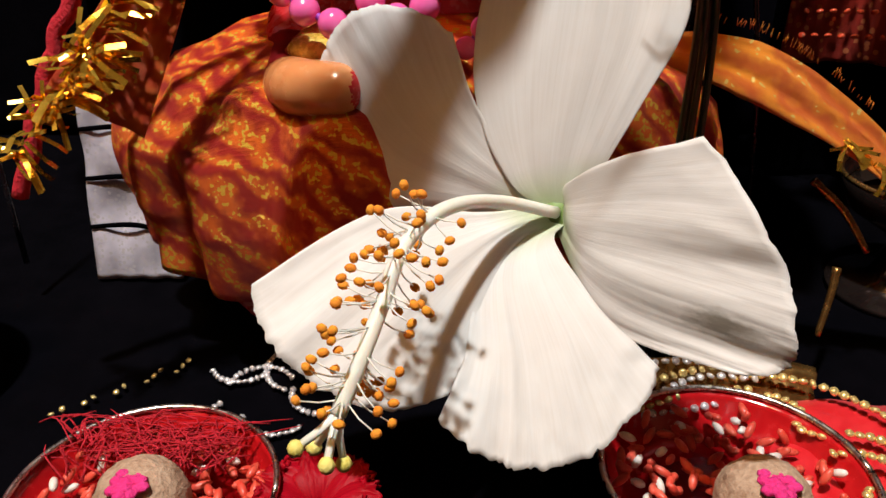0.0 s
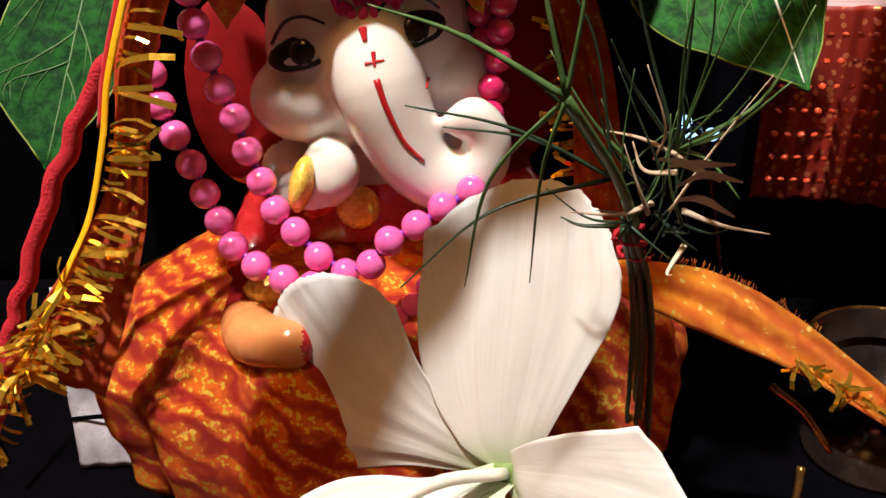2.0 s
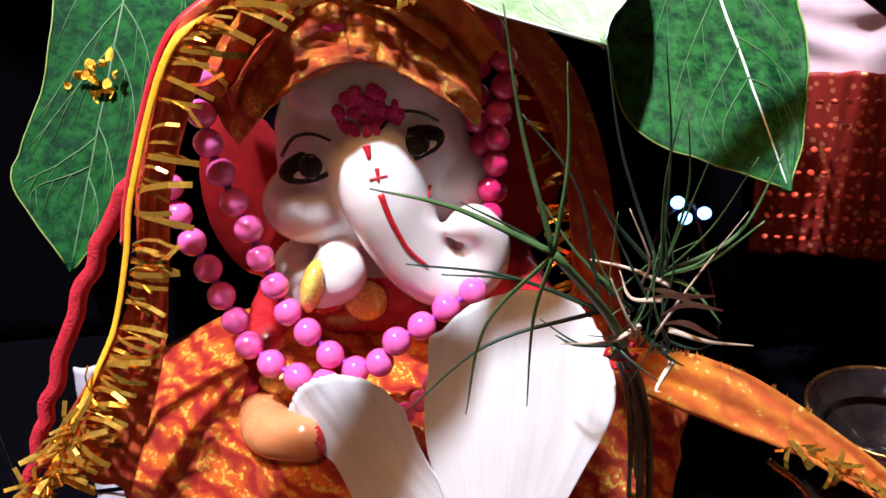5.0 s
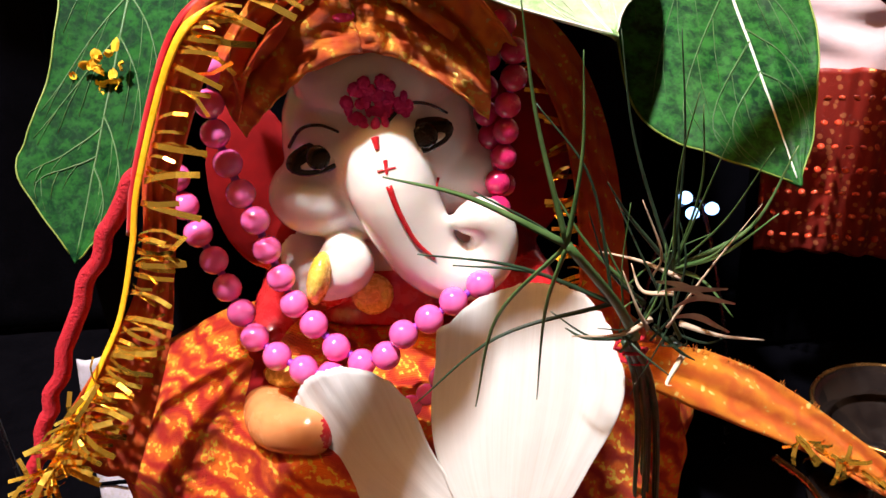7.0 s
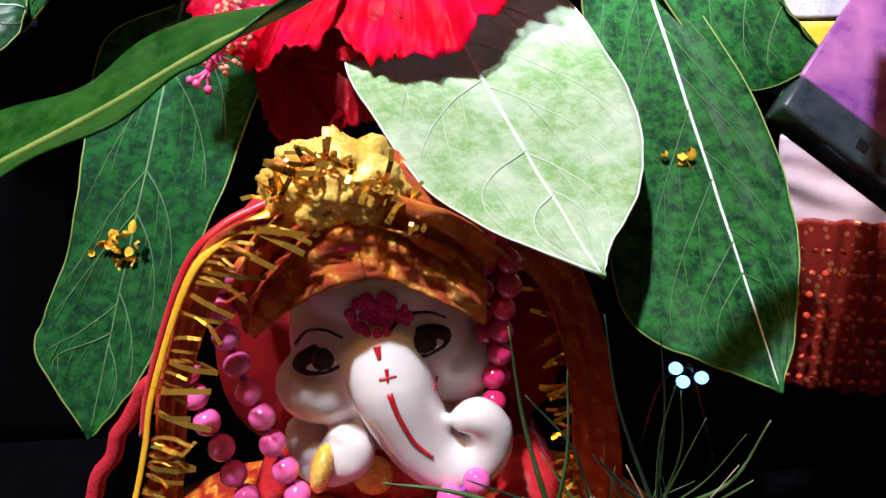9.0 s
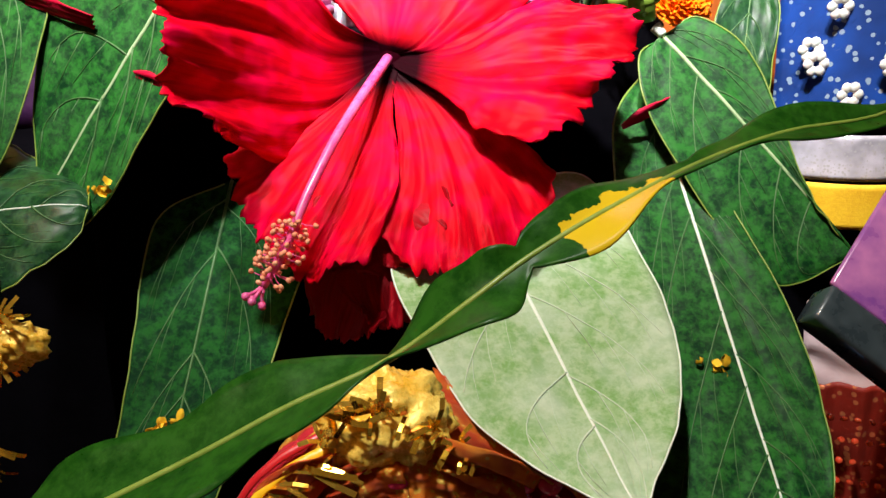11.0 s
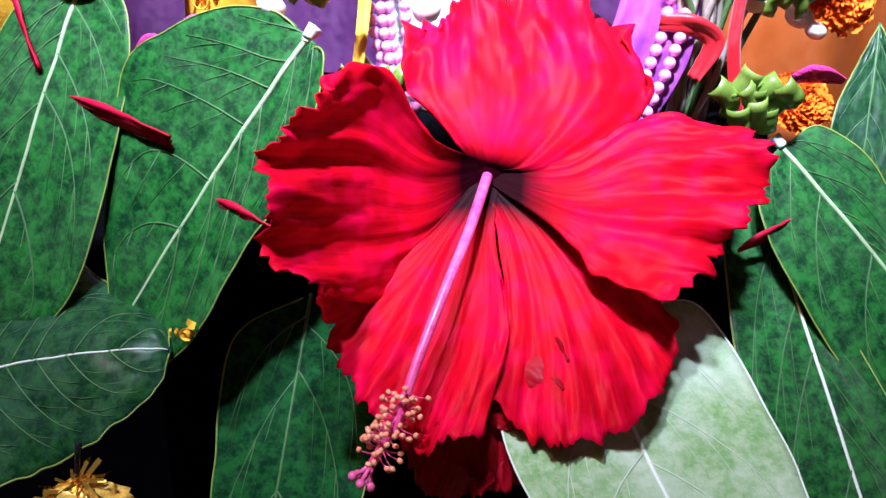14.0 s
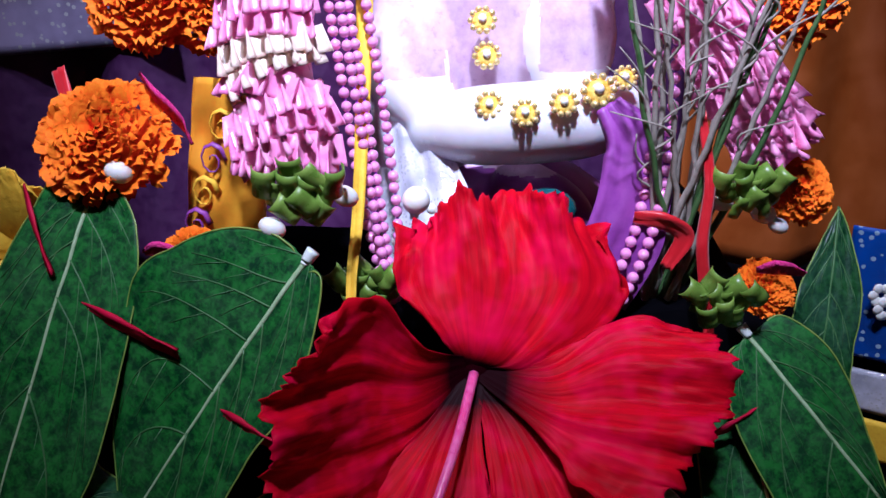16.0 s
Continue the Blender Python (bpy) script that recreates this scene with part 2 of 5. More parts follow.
def brocade_material(name, ground, thread, figure, scale, glints=0.2):
    """Woven cloth with ribs and metal-thread figures."""
    mt, nt, bs = nodes_of(name)
    tc = nt.nodes.new("ShaderNodeTexCoord")
    wv = node(nt, "ShaderNodeTexWave", Scale=scale, Distortion=0.6, Detail=1.0)
    link(nt, tc.outputs["Object"], wv.inputs["Vector"])
    wv2 = node(nt, "ShaderNodeTexWave", Scale=scale * 0.9, Distortion=0.6, Detail=1.0)
    wv2.bands_direction = "Z"
    link(nt, tc.outputs["Object"], wv2.inputs["Vector"])
    rows = node(nt, "ShaderNodeTexWave", Scale=62.0, Distortion=7.0, Detail=3.0)
    rows.inputs["Detail Scale"].default_value = 2.0
    rows.bands_direction = "DIAGONAL"
    link(nt, tc.outputs["Object"], rows.inputs["Vector"])
    cloud = noise_of(nt, tc.outputs["Object"], 60.0, 3.0, 0.6)
    blot = calc(nt, "ADD", calc(nt, "MULTIPLY", rows.outputs["Fac"], 0.4), calc(nt, "MULTIPLY", cloud, 0.6))
    vo = node(nt, "ShaderNodeTexVoronoi", Scale=1300.0)
    link(nt, tc.outputs["Object"], vo.inputs["Vector"])
    cells = nt.nodes.new("ShaderNodeSeparateColor")
    link(nt, vo.outputs["Color"], cells.inputs[0])
    weave = calc(nt, "MULTIPLY", wv.outputs["Fac"], wv2.outputs["Fac"])
    fig = ramp(nt, blot, 0.30, 0.72)
    colour = mix(nt, fig, ground, figure)
    gold = calc(nt, "MULTIPLY", calc(nt, "LESS_THAN", cells.outputs[0], glints), calc(nt, "GREATER_THAN", blot, 0.54))
    colour = mix(nt, calc(nt, "MULTIPLY", weave, 0.35), colour, tuple(c * 0.5 for c in ground))
    colour = mix(nt, gold, colour, thread)
    link(nt, colour, bs.inputs["Base Color"])
    link(nt, calc(nt, "MULTIPLY", gold, 0.25), bs.inputs["Metallic"])
    link(nt, calc(nt, "SUBTRACT", 0.62, calc(nt, "MULTIPLY", gold, 0.36)), bs.inputs["Roughness"])
    bump(nt, bs, calc(nt, "ADD", weave, cells.outputs[1]), 0.6, 0.0007)
    return mt


M_WALL = surface("plaster", (0.16, 0.10, 0.07), (0.22, 0.15, 0.10), 14, 0.9, relief=0.2)
# Near-black cloth; on the bolster it stands for shade behind the leaves.
M_VELVET_SHADE = surface("black velvet", (0.0008, 0.0008, 0.0015), (0.002, 0.0018, 0.003), 400, 0.95, relief=0.4, gloss=0.02)
M_WOOD = surface("dark wood", (0.05, 0.025, 0.012), (0.10, 0.05, 0.025), 60, 0.5, stretch=(1, 8, 8))
M_WHITE_PETAL = petal_material("white petal", (0.90, 0.90, 0.89), (0.78, 0.76, 0.72), (0.88, 0.88, 0.86), 46, 0.55, 0.2, 0.7, (0.62, 0.74, 0.50))
# Near-black throat tone puts the funnel's own shade into the red petals.
M_RED_PETAL = petal_material("red petal", (0.70, 0.0, 0.012), (0.40, 0.0, 0.008), (0.80, 0.0, 0.06), 26, 0.5, 0.10, 1.3, (0.012, 0.0, 0.002), 0.40, 0.05)
M_DARK_RED_PETAL = petal_material("dark red petal", (0.45, 0.003, 0.012), (0.25, 0.0, 0.006), (0.5, 0.003, 0.02), 30, 0.5, 0.2, 1.2)
M_CRIMSON = petal_material("crimson petal", (0.58, 0.004, 0.04), (0.40, 0.0, 0.02), (0.62, 0.01, 0.07), 12, 0.55, 0.1, 1.2)
M_COLUMN_RED = surface("red column", (0.72, 0.03, 0.22), (0.85, 0.18, 0.42), 300, 0.35, sss=0.2, coat=0.2)
M_COLUMN_WHITE = surface("cream column", (0.80, 0.78, 0.66), (0.88, 0.86, 0.78), 300, 0.45, sss=0.3)
M_ANTHER = surface("orange pollen", (0.78, 0.22, 0.015), (0.9, 0.42, 0.03), 900, 0.8, relief=0.6, per_piece=0.6)
M_ANTHER_PINK = surface("coral pollen", (0.82, 0.20, 0.09), (0.98, 0.58, 0.36), 900, 0.7, relief=0.5, per_piece=0.5)
M_STIGMA = surface("yellow stigma", (0.75, 0.62, 0.08), (0.9, 0.82, 0.3), 900, 0.7, relief=0.6)
M_CALYX = surface("green calyx", (0.12, 0.22, 0.05), (0.25, 0.38, 0.12), 300, 0.55)
M_LEAF = leaf_material("leaf green", (0.002, 0.030, 0.008), (0.022, 0.155, 0.020), (0.10, 0.24, 0.09), 0.50, 0.16)
M_LEAF_DEEP = leaf_material("leaf deep", (0.004, 0.028, 0.010), (0.020, 0.09, 0.020), (0.10, 0.22, 0.14), 0.34, 0.25)
# Leaf green darkened and dulled: the red flower's shade put into the colour.
M_LEAF_SHADE = leaf_material("leaf green shaded", (0.002, 0.026, 0.008), (0.016, 0.105, 0.018), (0.05, 0.15, 0.06), 0.68, 0.10)
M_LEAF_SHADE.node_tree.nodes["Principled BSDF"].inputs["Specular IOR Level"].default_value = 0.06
M_LEAF_PALE = leaf_material("leaf pale", (0.20, 0.38, 0.12), (0.38, 0.52, 0.28), (0.66, 0.73, 0.62), 0.45, 0.62)
M_LEAF_GLOSSY = leaf_material("leaf glossy", (0.008, 0.062, 0.004), (0.024, 0.12, 0.008), (0.06, 0.18, 0.03), 0.34, 0.2, 0.30)
M_VEIN = surface("vein", (0.03, 0.10, 0.025), (0.08, 0.19, 0.055), 300, 0.5)
M_VEIN_WHITE = surface("pale vein", (0.62, 0.70, 0.58), (0.80, 0.84, 0.76), 300, 0.5)
M_VEIN_NET_PALE = surface("soft pale vein", (0.42, 0.54, 0.36), (0.60, 0.68, 0.54), 300, 0.5)
M_VEIN_YELLOW = surface("yellow vein", (0.14, 0.23, 0.03), (0.26, 0.34, 0.06), 300, 0.4)
M_RIB = surface("green-white rib", (0.26, 0.38, 0.18), (0.46, 0.58, 0.34), 300, 0.5)
M_STALK = surface("milky stalk", (0.62, 0.68, 0.60), (0.80, 0.84, 0.80), 400, 0.6)
M_GRASS = surface("grass", (0.030, 0.085, 0.020), (0.12, 0.22, 0.07), 160, 0.5)
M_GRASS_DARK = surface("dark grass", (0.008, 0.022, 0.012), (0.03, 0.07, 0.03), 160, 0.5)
M_STRAW = surface("straw", (0.40, 0.26, 0.16), (0.70, 0.58, 0.44), 200, 0.7)
M_MARBLE = surface("marble", (0.80, 0.76, 0.72), (0.86, 0.83, 0.80), 80, 0.16, relief=0.02, sss=0.35, coat=0.5)
M_RED_PAINT = surface("red paint", (0.50, 0.01, 0.02), (0.62, 0.03, 0.03), 200, 0.25, relief=0.05, coat=0.4)
# Dark red of the sleeve; on the ears it stands for scarf shade.
M_EAR = surface("maroon sleeve and ear shade", (0.15, 0.003, 0.005), (0.30, 0.008, 0.010), 120, 0.75, relief=0.05, gloss=0.15)
M_BLACK_PAINT = surface("black paint", (0.006, 0.006, 0.008), (0.014, 0.012, 0.016), 200, 0.2, relief=0.0, coat=0.5)
# Orange of the fist stands for orange light falling on the marble.
M_LIT_MARBLE = surface("orange-lit marble", (0.62, 0.22, 0.08), (0.75, 0.34, 0.13), 90, 0.2, relief=0.03, sss=0.3, coat=0.4)
M_GOLD = surface("gold leaf", (0.88, 0.46, 0.02), (1.0, 0.80, 0.20), 500, 0.26, metal=0.15, relief=0.8)
M_YELLOW_SATIN = surface("yellow satin", (0.85, 0.40, 0.006), (0.98, 0.62, 0.03), 400, 0.35, relief=0.5)
M_FOIL = surface("gold foil", (0.92, 0.50, 0.03), (1.0, 0.76, 0.18), 120, 0.16, metal=0.85, relief=0.15, per_piece=0.6)
M_PEARL = surface("pink pearl", (0.97, 0.10, 0.40), (0.98, 0.20, 0.52), 200, 0.16, relief=0.0, sss=0.1, coat=0.9)
M_PEARL_RED = surface("crimson pearl", (0.55, 0.01, 0.09), (0.68, 0.03, 0.16), 200, 0.2, relief=0.0, coat=0.8)
M_PEARL_PALE = surface("pale pink pearl", (0.84, 0.22, 0.58), (0.92, 0.38, 0.70), 200, 0.16, relief=0.0, coat=0.9)
M_THREAD = surface("purple thread", (0.20, 0.02, 0.40), (0.35, 0.06, 0.55), 500, 0.5)
M_KUMKUM = surface("pink powder", (0.70, 0.01, 0.16), (0.85, 0.06, 0.34), 600, 0.9, relief=0.9, depth=0.001)
M_ORANGE_CLOTH = brocade_material("orange cloth", (0.60, 0.05, 0.004), (1.0, 0.60, 0.10), (0.72, 0.13, 0.006), 1700, 0.06)
M_RIBBON_CLOTH = brocade_material("amber ribbon", (0.66, 0.12, 0.005), (1.0, 0.72, 0.2), (0.85, 0.28, 0.010), 1600, 0.07)
M_TISSUE = brocade_material("gold tissue", (0.55, 0.07, 0.004), (1.0, 0.66, 0.12), (0.80, 0.24, 0.010), 1500, 0.26)
M_BROCADE = brocade_material("red brocade", (0.40, 0.010, 0.002), (1.0, 0.62, 0.08), (0.88, 0.17, 0.004), 1500, 0.3)
M_CORD = surface("red cord", (0.45, 0.004, 0.015), (0.68, 0.015, 0.04), 900, 0.8, relief=0.8, depth=0.001)
M_RED_CLOTH = surface("red satin", (0.48, 0.004, 0.010), (0.66, 0.01, 0.02), 120, 0.4, sheen=0.2)
M_YELLOW = surface("yellow petal", (0.80, 0.42, 0.01), (0.95, 0.62, 0.03), 400, 0.7, relief=0.5)
M_MARIGOLD = surface("marigold", (0.92, 0.14, 0.002), (1.0, 0.30, 0.004), 500, 0.65, relief=0.3, per_piece=0.3, gloss=0.15)
M_PINK_RIBBON = surface("pink satin", (0.86, 0.22, 0.50), (0.95, 0.48, 0.72), 120, 0.3, relief=0.1, per_piece=0.5)
M_CREAM_RIBBON = surface("cream satin", (0.70, 0.52, 0.42), (0.84, 0.70, 0.58), 120, 0.35, relief=0.1)
M_GREEN_RIBBON = surface("green satin", (0.10, 0.20, 0.02), (0.34, 0.46, 0.08), 120, 0.3, relief=0.1, per_piece=0.6)
M_BUD = surface("white bud", (0.80, 0.74, 0.66), (0.88, 0.85, 0.80), 300, 0.4, sss=0.2)
M_TWIG = surface("dry twig", (0.20, 0.17, 0.13), (0.48, 0.42, 0.36), 250, 0.8)
M_SILVER = glitter_material("silver glitter", (0.70, 0.68, 0.80), (0.95, 0.93, 1.0), 800, share=0.5)
M_LILAC_GLITTER = glitter_material("lilac glitter", (0.34, 0.28, 0.46), (0.95, 0.92, 1.0), 420, share=0.25)
M_BLUE_GLITTER = glitter_material("blue glitter", (0.004, 0.07, 0.42), (0.55, 0.75, 1.0), 380, share=0.25)
M_RED_BEADWORK = glitter_material("red beadwork", (0.36, 0.02, 0.008), (0.95, 0.28, 0.12), 420, share=0.45)
M_SEQUIN = surface("sequin", (0.92, 0.66, 0.20), (1.0, 0.86, 0.42), 600, 0.2, metal=0.65, relief=0.2)
M_SILVER_SEQUIN = surface("silver sequin", (0.85, 0.83, 0.85), (0.95, 0.93, 0.96), 600, 0.2, metal=0.6, relief=0.2)
M_STEEL = surface("steel rim", (0.55, 0.50, 0.46), (0.72, 0.66, 0.60), 300, 0.28, metal=1.0, relief=0.1)
M_DISH = surface("red lacquer dish", (0.40, 0.004, 0.008), (0.55, 0.01, 0.014), 200, 0.18, coat=0.8, relief=0.05)
M_NUT = surface("areca nut", (0.30, 0.17, 0.10), (0.62, 0.45, 0.32), 420, 0.8, relief=0.8, depth=0.001)
M_RICE = surface("reddened rice", (0.62, 0.03, 0.02), (0.85, 0.20, 0.12), 300, 0.4, per_piece=0.4)
M_RICE_PALE = surface("pale rice", (0.75, 0.66, 0.58), (0.88, 0.82, 0.76), 300, 0.4)
M_ORANGE_SATIN = surface("orange satin", (0.20, 0.04, 0.005), (0.34, 0.085, 0.010), 40, 0.45, relief=0.2)
M_PRINT_PURPLE = surface("violet print", (0.10, 0.02, 0.24), (0.62, 0.22, 0.46), 50, 0.3, relief=0.05, coat=0.6)
M_BOX_SIDE = surface("grey card", (0.012, 0.02, 0.025), (0.05, 0.07, 0.08), 90, 0.3, relief=0.05, coat=0.6)
M_WHITE_SATIN = surface("blush satin", (0.72, 0.50, 0.52), (0.86, 0.72, 0.74), 70, 0.4)
M_LILAC_MARBLE = surface("pale marble", (0.76, 0.70, 0.78), (0.86, 0.82, 0.86), 60, 0.2, relief=0.03, sss=0.2, coat=0.4)
M_PURPLE_CLOTH = surface("violet satin", (0.18, 0.03, 0.22), (0.36, 0.08, 0.40), 120, 0.4)
M_DARK_VIOLET = surface("dark violet satin", (0.03, 0.006, 0.04), (0.08, 0.02, 0.09), 120, 0.5)
M_GLASS = surface("amber gilt", (0.16, 0.07, 0.02), (0.42, 0.25, 0.08), 150, 0.22, metal=0.8, relief=0.1)


def glow(name, colour, strength):
    mt, nt, bs = nodes_of(name)
    bs.inputs["Emission Color"].default_value = (*colour, 1)
    bs.inputs["Emission Strength"].default_value = strength
    bs.inputs["Base Color"].default_value = (*colour, 1)
    return mt


M_LED = glow("white led", (0.30, 0.55, 1.0), 2.6)


def spotted(source, name, u0, v0, size, tone):
    """The same petal with one withered spot."""
    mt = source.copy()
    mt.name = name
    nt = mt.node_tree
    bs = nt.nodes["Principled BSDF"]
    old = bs.inputs["Base Color"].links[0].from_socket
    tc = nt.nodes.new("ShaderNodeTexCoord")
    dist = nt.nodes.new("ShaderNodeVectorMath")
    dist.operation = "DISTANCE"
    link(nt, tc.outputs["UV"], dist.inputs[0])
    dist.inputs[1].default_value = (u0, v0, 0)
    nz = noise_of(nt, tc.outputs["UV"], 22.0)
    edge = calc(nt, "ADD", dist.outputs["Value"], calc(nt, "MULTIPLY", calc(nt, "SUBTRACT", nz, 0.5), size * 1.2))
    link(nt, mix(nt, calc(nt, "MULTIPLY", ramp(nt, edge, size, size * 0.3), 0.8), old, tone), bs.inputs["Base Color"])
    return mt


M_SPOTTED = spotted(M_WHITE_PETAL, "spotted white petal", 0.66, 0.86, 0.10, (0.20, 0.18, 0.13))

# ---- the room and the altar ----
def slab(name, lo, hi, material, label, bevel=0.0):
    bm = box(bmesh.new(), lo, hi, bevel)
    ob = part(name, bm, material, None, "", False)
    return tagged(ob, label, "structure", "", "structure")


slab("floor", (-1500, -1600, -760), (1500, 1400, -740), M_WOOD, "dark floor of the room")
slab("ceiling", (-1500, -1600, 2200), (1500, 1400, 2220), M_WALL, "plain plaster ceiling")
slab("wall_back", (-1500, 1400, -740), (1500, 1420, 2200), M_WALL, "plain plaster wall")
slab("wall_front", (-1500, -1620, -740), (1500, -1600, 2200), M_WALL, "plain plaster wall")
slab("wall_left", (-1520, -1600, -740), (-1500, 1400, 2200), M_WALL, "plain plaster wall")
slab("wall_right", (1500, -1600, -740), (1520, 1400, 2200), M_WALL, "plain plaster wall")

table = thing("altar_table", (0, 250, -740), "dark wooden altar table with a raised step", "table")
part("tabletop", box(bmesh.new(), (-500, -250, 700), (500, 450, 736), 4), M_WOOD, table)
for lx in (-470, 470):
    for ly in (-220, 420):
        part("leg", box(bmesh.new(), (lx - 20, ly - 20, 0), (lx + 20, ly + 20, 700), 3), M_WOOD, table)
part("raised_step", box(bmesh.new(), (-500, 90, 737), (500, 450, 925), 5), M_WOOD, table)


def drape(u, v):
    """Black cloth: flat on the table, up the step and back over it."""
    x = -480 + 960 * u
    s = v * 900
    if s < 560:
        y, z = -220 + s, 0.0
    elif s < 760:
        y, z = 332 + 4 * math.sin((s - 560) / 200 * math.pi), (s - 560) * 0.945
    else:
        y, z = 332 + (s - 760) * 2.0, 189
    w = rough_noise((x, s, 0), 0.022) * 2.2 + rough_noise((x, s, 5), 0.06) * 0.7
    return (x, y - abs(w) * 0.6 - 0.5, z + abs(w) + 0.5)


whole("altar_cloth", grid(110, 110, drape), M_VELVET_SHADE, (0, 0, 0), "black velvet cloth spread over the altar table and step", "cloth")


def mound(u, v):
    """An added cloth-covered bolster that the leaves lean on, black like shade."""
    a = math.pi * u
    x = -22 - 104 * math.cos(a)
    z = 236 * math.sin(min(1.0, v * 1.25) * math.pi / 2) if v < 0.8 else 236 + (v - 0.8) * 60
    front = 224 + 62 * (z / 240) ** 2
    y = 334 - (334 - front) * math.sin(a) ** 0.45 + (60 * (v - 0.8) / 0.2 if v > 0.8 else 0)
    return (x, y + rough_noise((x, y, z), 0.05) * 3, z + 0.5)


whole("shade_bolster", grid(40, 30, mound), M_VELVET_SHADE, (0, 0, 0), "added velvet bolster against the altar step, black for the shade there", "cushion", thick=2)


# ---- flowers ----
def outline(left, right, n):
    """Both edges of a blade, left one first, as n + 1 places each."""
    if sum(p[0] for p in left) > sum(p[0] for p in right):
        left, right = right, left
    return [spline([(x, y, 0) for x, y in side], n) for side in (left, right)]


def petal(parent, centre, tip, normal, left, right, material, ruffle=1.0, cup=0.12, bendy=0.1, pleat=0.3, pleats=7, seed=0.0, root=3.0, name="petal"):
    """A petal fanned out between two edges and rounded over to its tip."""
    at, to = Vector(centre), Vector(tip)
    length = (to - at).length
    m = parent.matrix_world.inverted() @ basis(centre, to - at, normal)
    nu, nv = 72, 44
    lo, hi = outline(((-root * (1 if left[-1][0] < right[-1][0] else -1), 0), *left), ((root * (1 if left[-1][0] < right[-1][0] else -1), 0), *right), nv)
    width = (lo[-1] - hi[-1]).length
    push = Vector((0, length, 0)) - (lo[-1] + hi[-1]) / 2

    def f(u, v):
        s = 2 * u - 1
        j = int(v * nv + 0.5)
        p = lo[j].lerp(hi[j], u) + push * (1 - abs(s) ** 2.4) * v * v
        rim = max(v ** 9, 0.75 * abs(s) ** 14 * min(1.0, v * 1.6))
        away = (p - Vector((0, length * 0.45, 0))).normalized()
        lap = rough_noise((s * 5 + seed, v * 1.5, 1), 1.0) + 0.8 * rough_noise((s * 13 + seed, v * 4, 2), 1.0) + 0.5 * rough_noise((s * 29 + seed, v * 9, 4), 1.0)
        p = p + away * ruffle * rim * 1.9 * lap
        n1 = rough_noise((s * 2.2 + seed, v * 1.3, seed), 1.0)
        z = cup * width * s * s * v + bendy * length * math.sin(math.pi * v) * (1 - 0.4 * s * s) + 1.6 * n1 * v
        z += pleat * v * (math.sin(pleats * s + 3.5 * n1 + 1.5 * v + seed) * (0.4 + 0.6 * v) + 0.6 * rough_noise((s * 6 + seed, v * 2.4, 5), 1.0) + 0.16 * rough_noise((s * 20, v * 2.5, seed), 1.0))
        edge = v ** 4 + 0.6 * abs(s) ** 6 * v
        z += ruffle * edge * (1.5 * math.sin(8 * s + seed * 3 + 3 * v) + 1.3 * rough_noise((s * 7 + seed, v * 7, 8), 1.0) + 0.7 * rough_noise((s * 17 + seed, v * 15, 3), 1.0))
        return (p.x, p.y, z)

    return part(name, grid(nu, nv, f), material, parent, m=m, thick=0.35)


def round_petal(parent, centre, tip, normal, width, material, ruffle=1.0, cup=0.1, bendy=0.12, seed=0.0):
    """A petal of even outline, of a given width."""
    ln = (Vector(tip) - Vector(centre)).length
    w = width / 2
    return petal(parent, centre, tip, normal, ((-w * 0.55, ln * 0.25), (-w, ln * 0.6), (-w * 0.7, ln * 0.85)), ((w * 0.55, ln * 0.25), (w, ln * 0.6), (w * 0.7, ln * 0.85)), material, ruffle, cup, bendy, 0.4, 6, seed, ln * 0.05)


def pistil(parent, path, r0, r1, material, anther_material, count, start, reach, head, head_material, seed, prongs):
    inv = parent.matrix_world.inverted()
    pts = spline(path, 40)
    part("style", tube(bmesh.new(), pts, r0, r1, 8), material, parent, m=inv)
    rng = random.Random(seed)
    fil = bmesh.new()
    dot = bmesh.new()
    ball(dot, (0, 0, 0), (head, head * 0.8, head * 0.75), 8)
    dot_mesh = to_mesh("anther", dot, anther_material)
    for k in range(count):
        i = int((start + (0.97 - start) * rng.random()) * 40)
        p = pts[i]
        d = (pts[min(40, i + 1)] - pts[i - 1]).normalized()
        a = Vector((rng.uniform(-1, 1), rng.uniform(-1, 1), rng.uniform(-1, 1)))
        a = (a - d * a.dot(d)).normalized()
        q = p + a * reach * rng.uniform(0.55, 1.0) + d * reach * rng.uniform(-0.1, 0.5)
        tube(fil, (p, (p + q) / 2 + d * 0.4, q), 0.16, 0.12, 5)
        part("anther", dot_mesh, None, parent, m=inv @ Matrix.Translation(q * MM) @ Euler((rng.random() * 6, rng.random() * 6, 0)).to_matrix().to_4x4())
    tagged(part("filament", fil, material, parent, m=inv), kind="stuff")
    end = pts[-1]
    d = (pts[-1] - pts[-4]).normalized()
    for k in range(prongs):
        a = d.orthogonal().normalized()
        a = (Matrix.Rotation(2 * math.pi * k / prongs + 0.5, 3, d) @ a)
        bm = bmesh.new()
        q = end + d * reach * 0.75 + a * reach * 0.45
        tube(bm, (end - d * 0.5, end + d * reach * 0.35 + a * reach * 0.18, q), r1 * 0.55, r1 * 0.45, 6)
        ball(bm, q, (head * 1.35,) * 3, 8, slot=1)
        part("stigma", bm, [material, head_material], parent, m=inv)


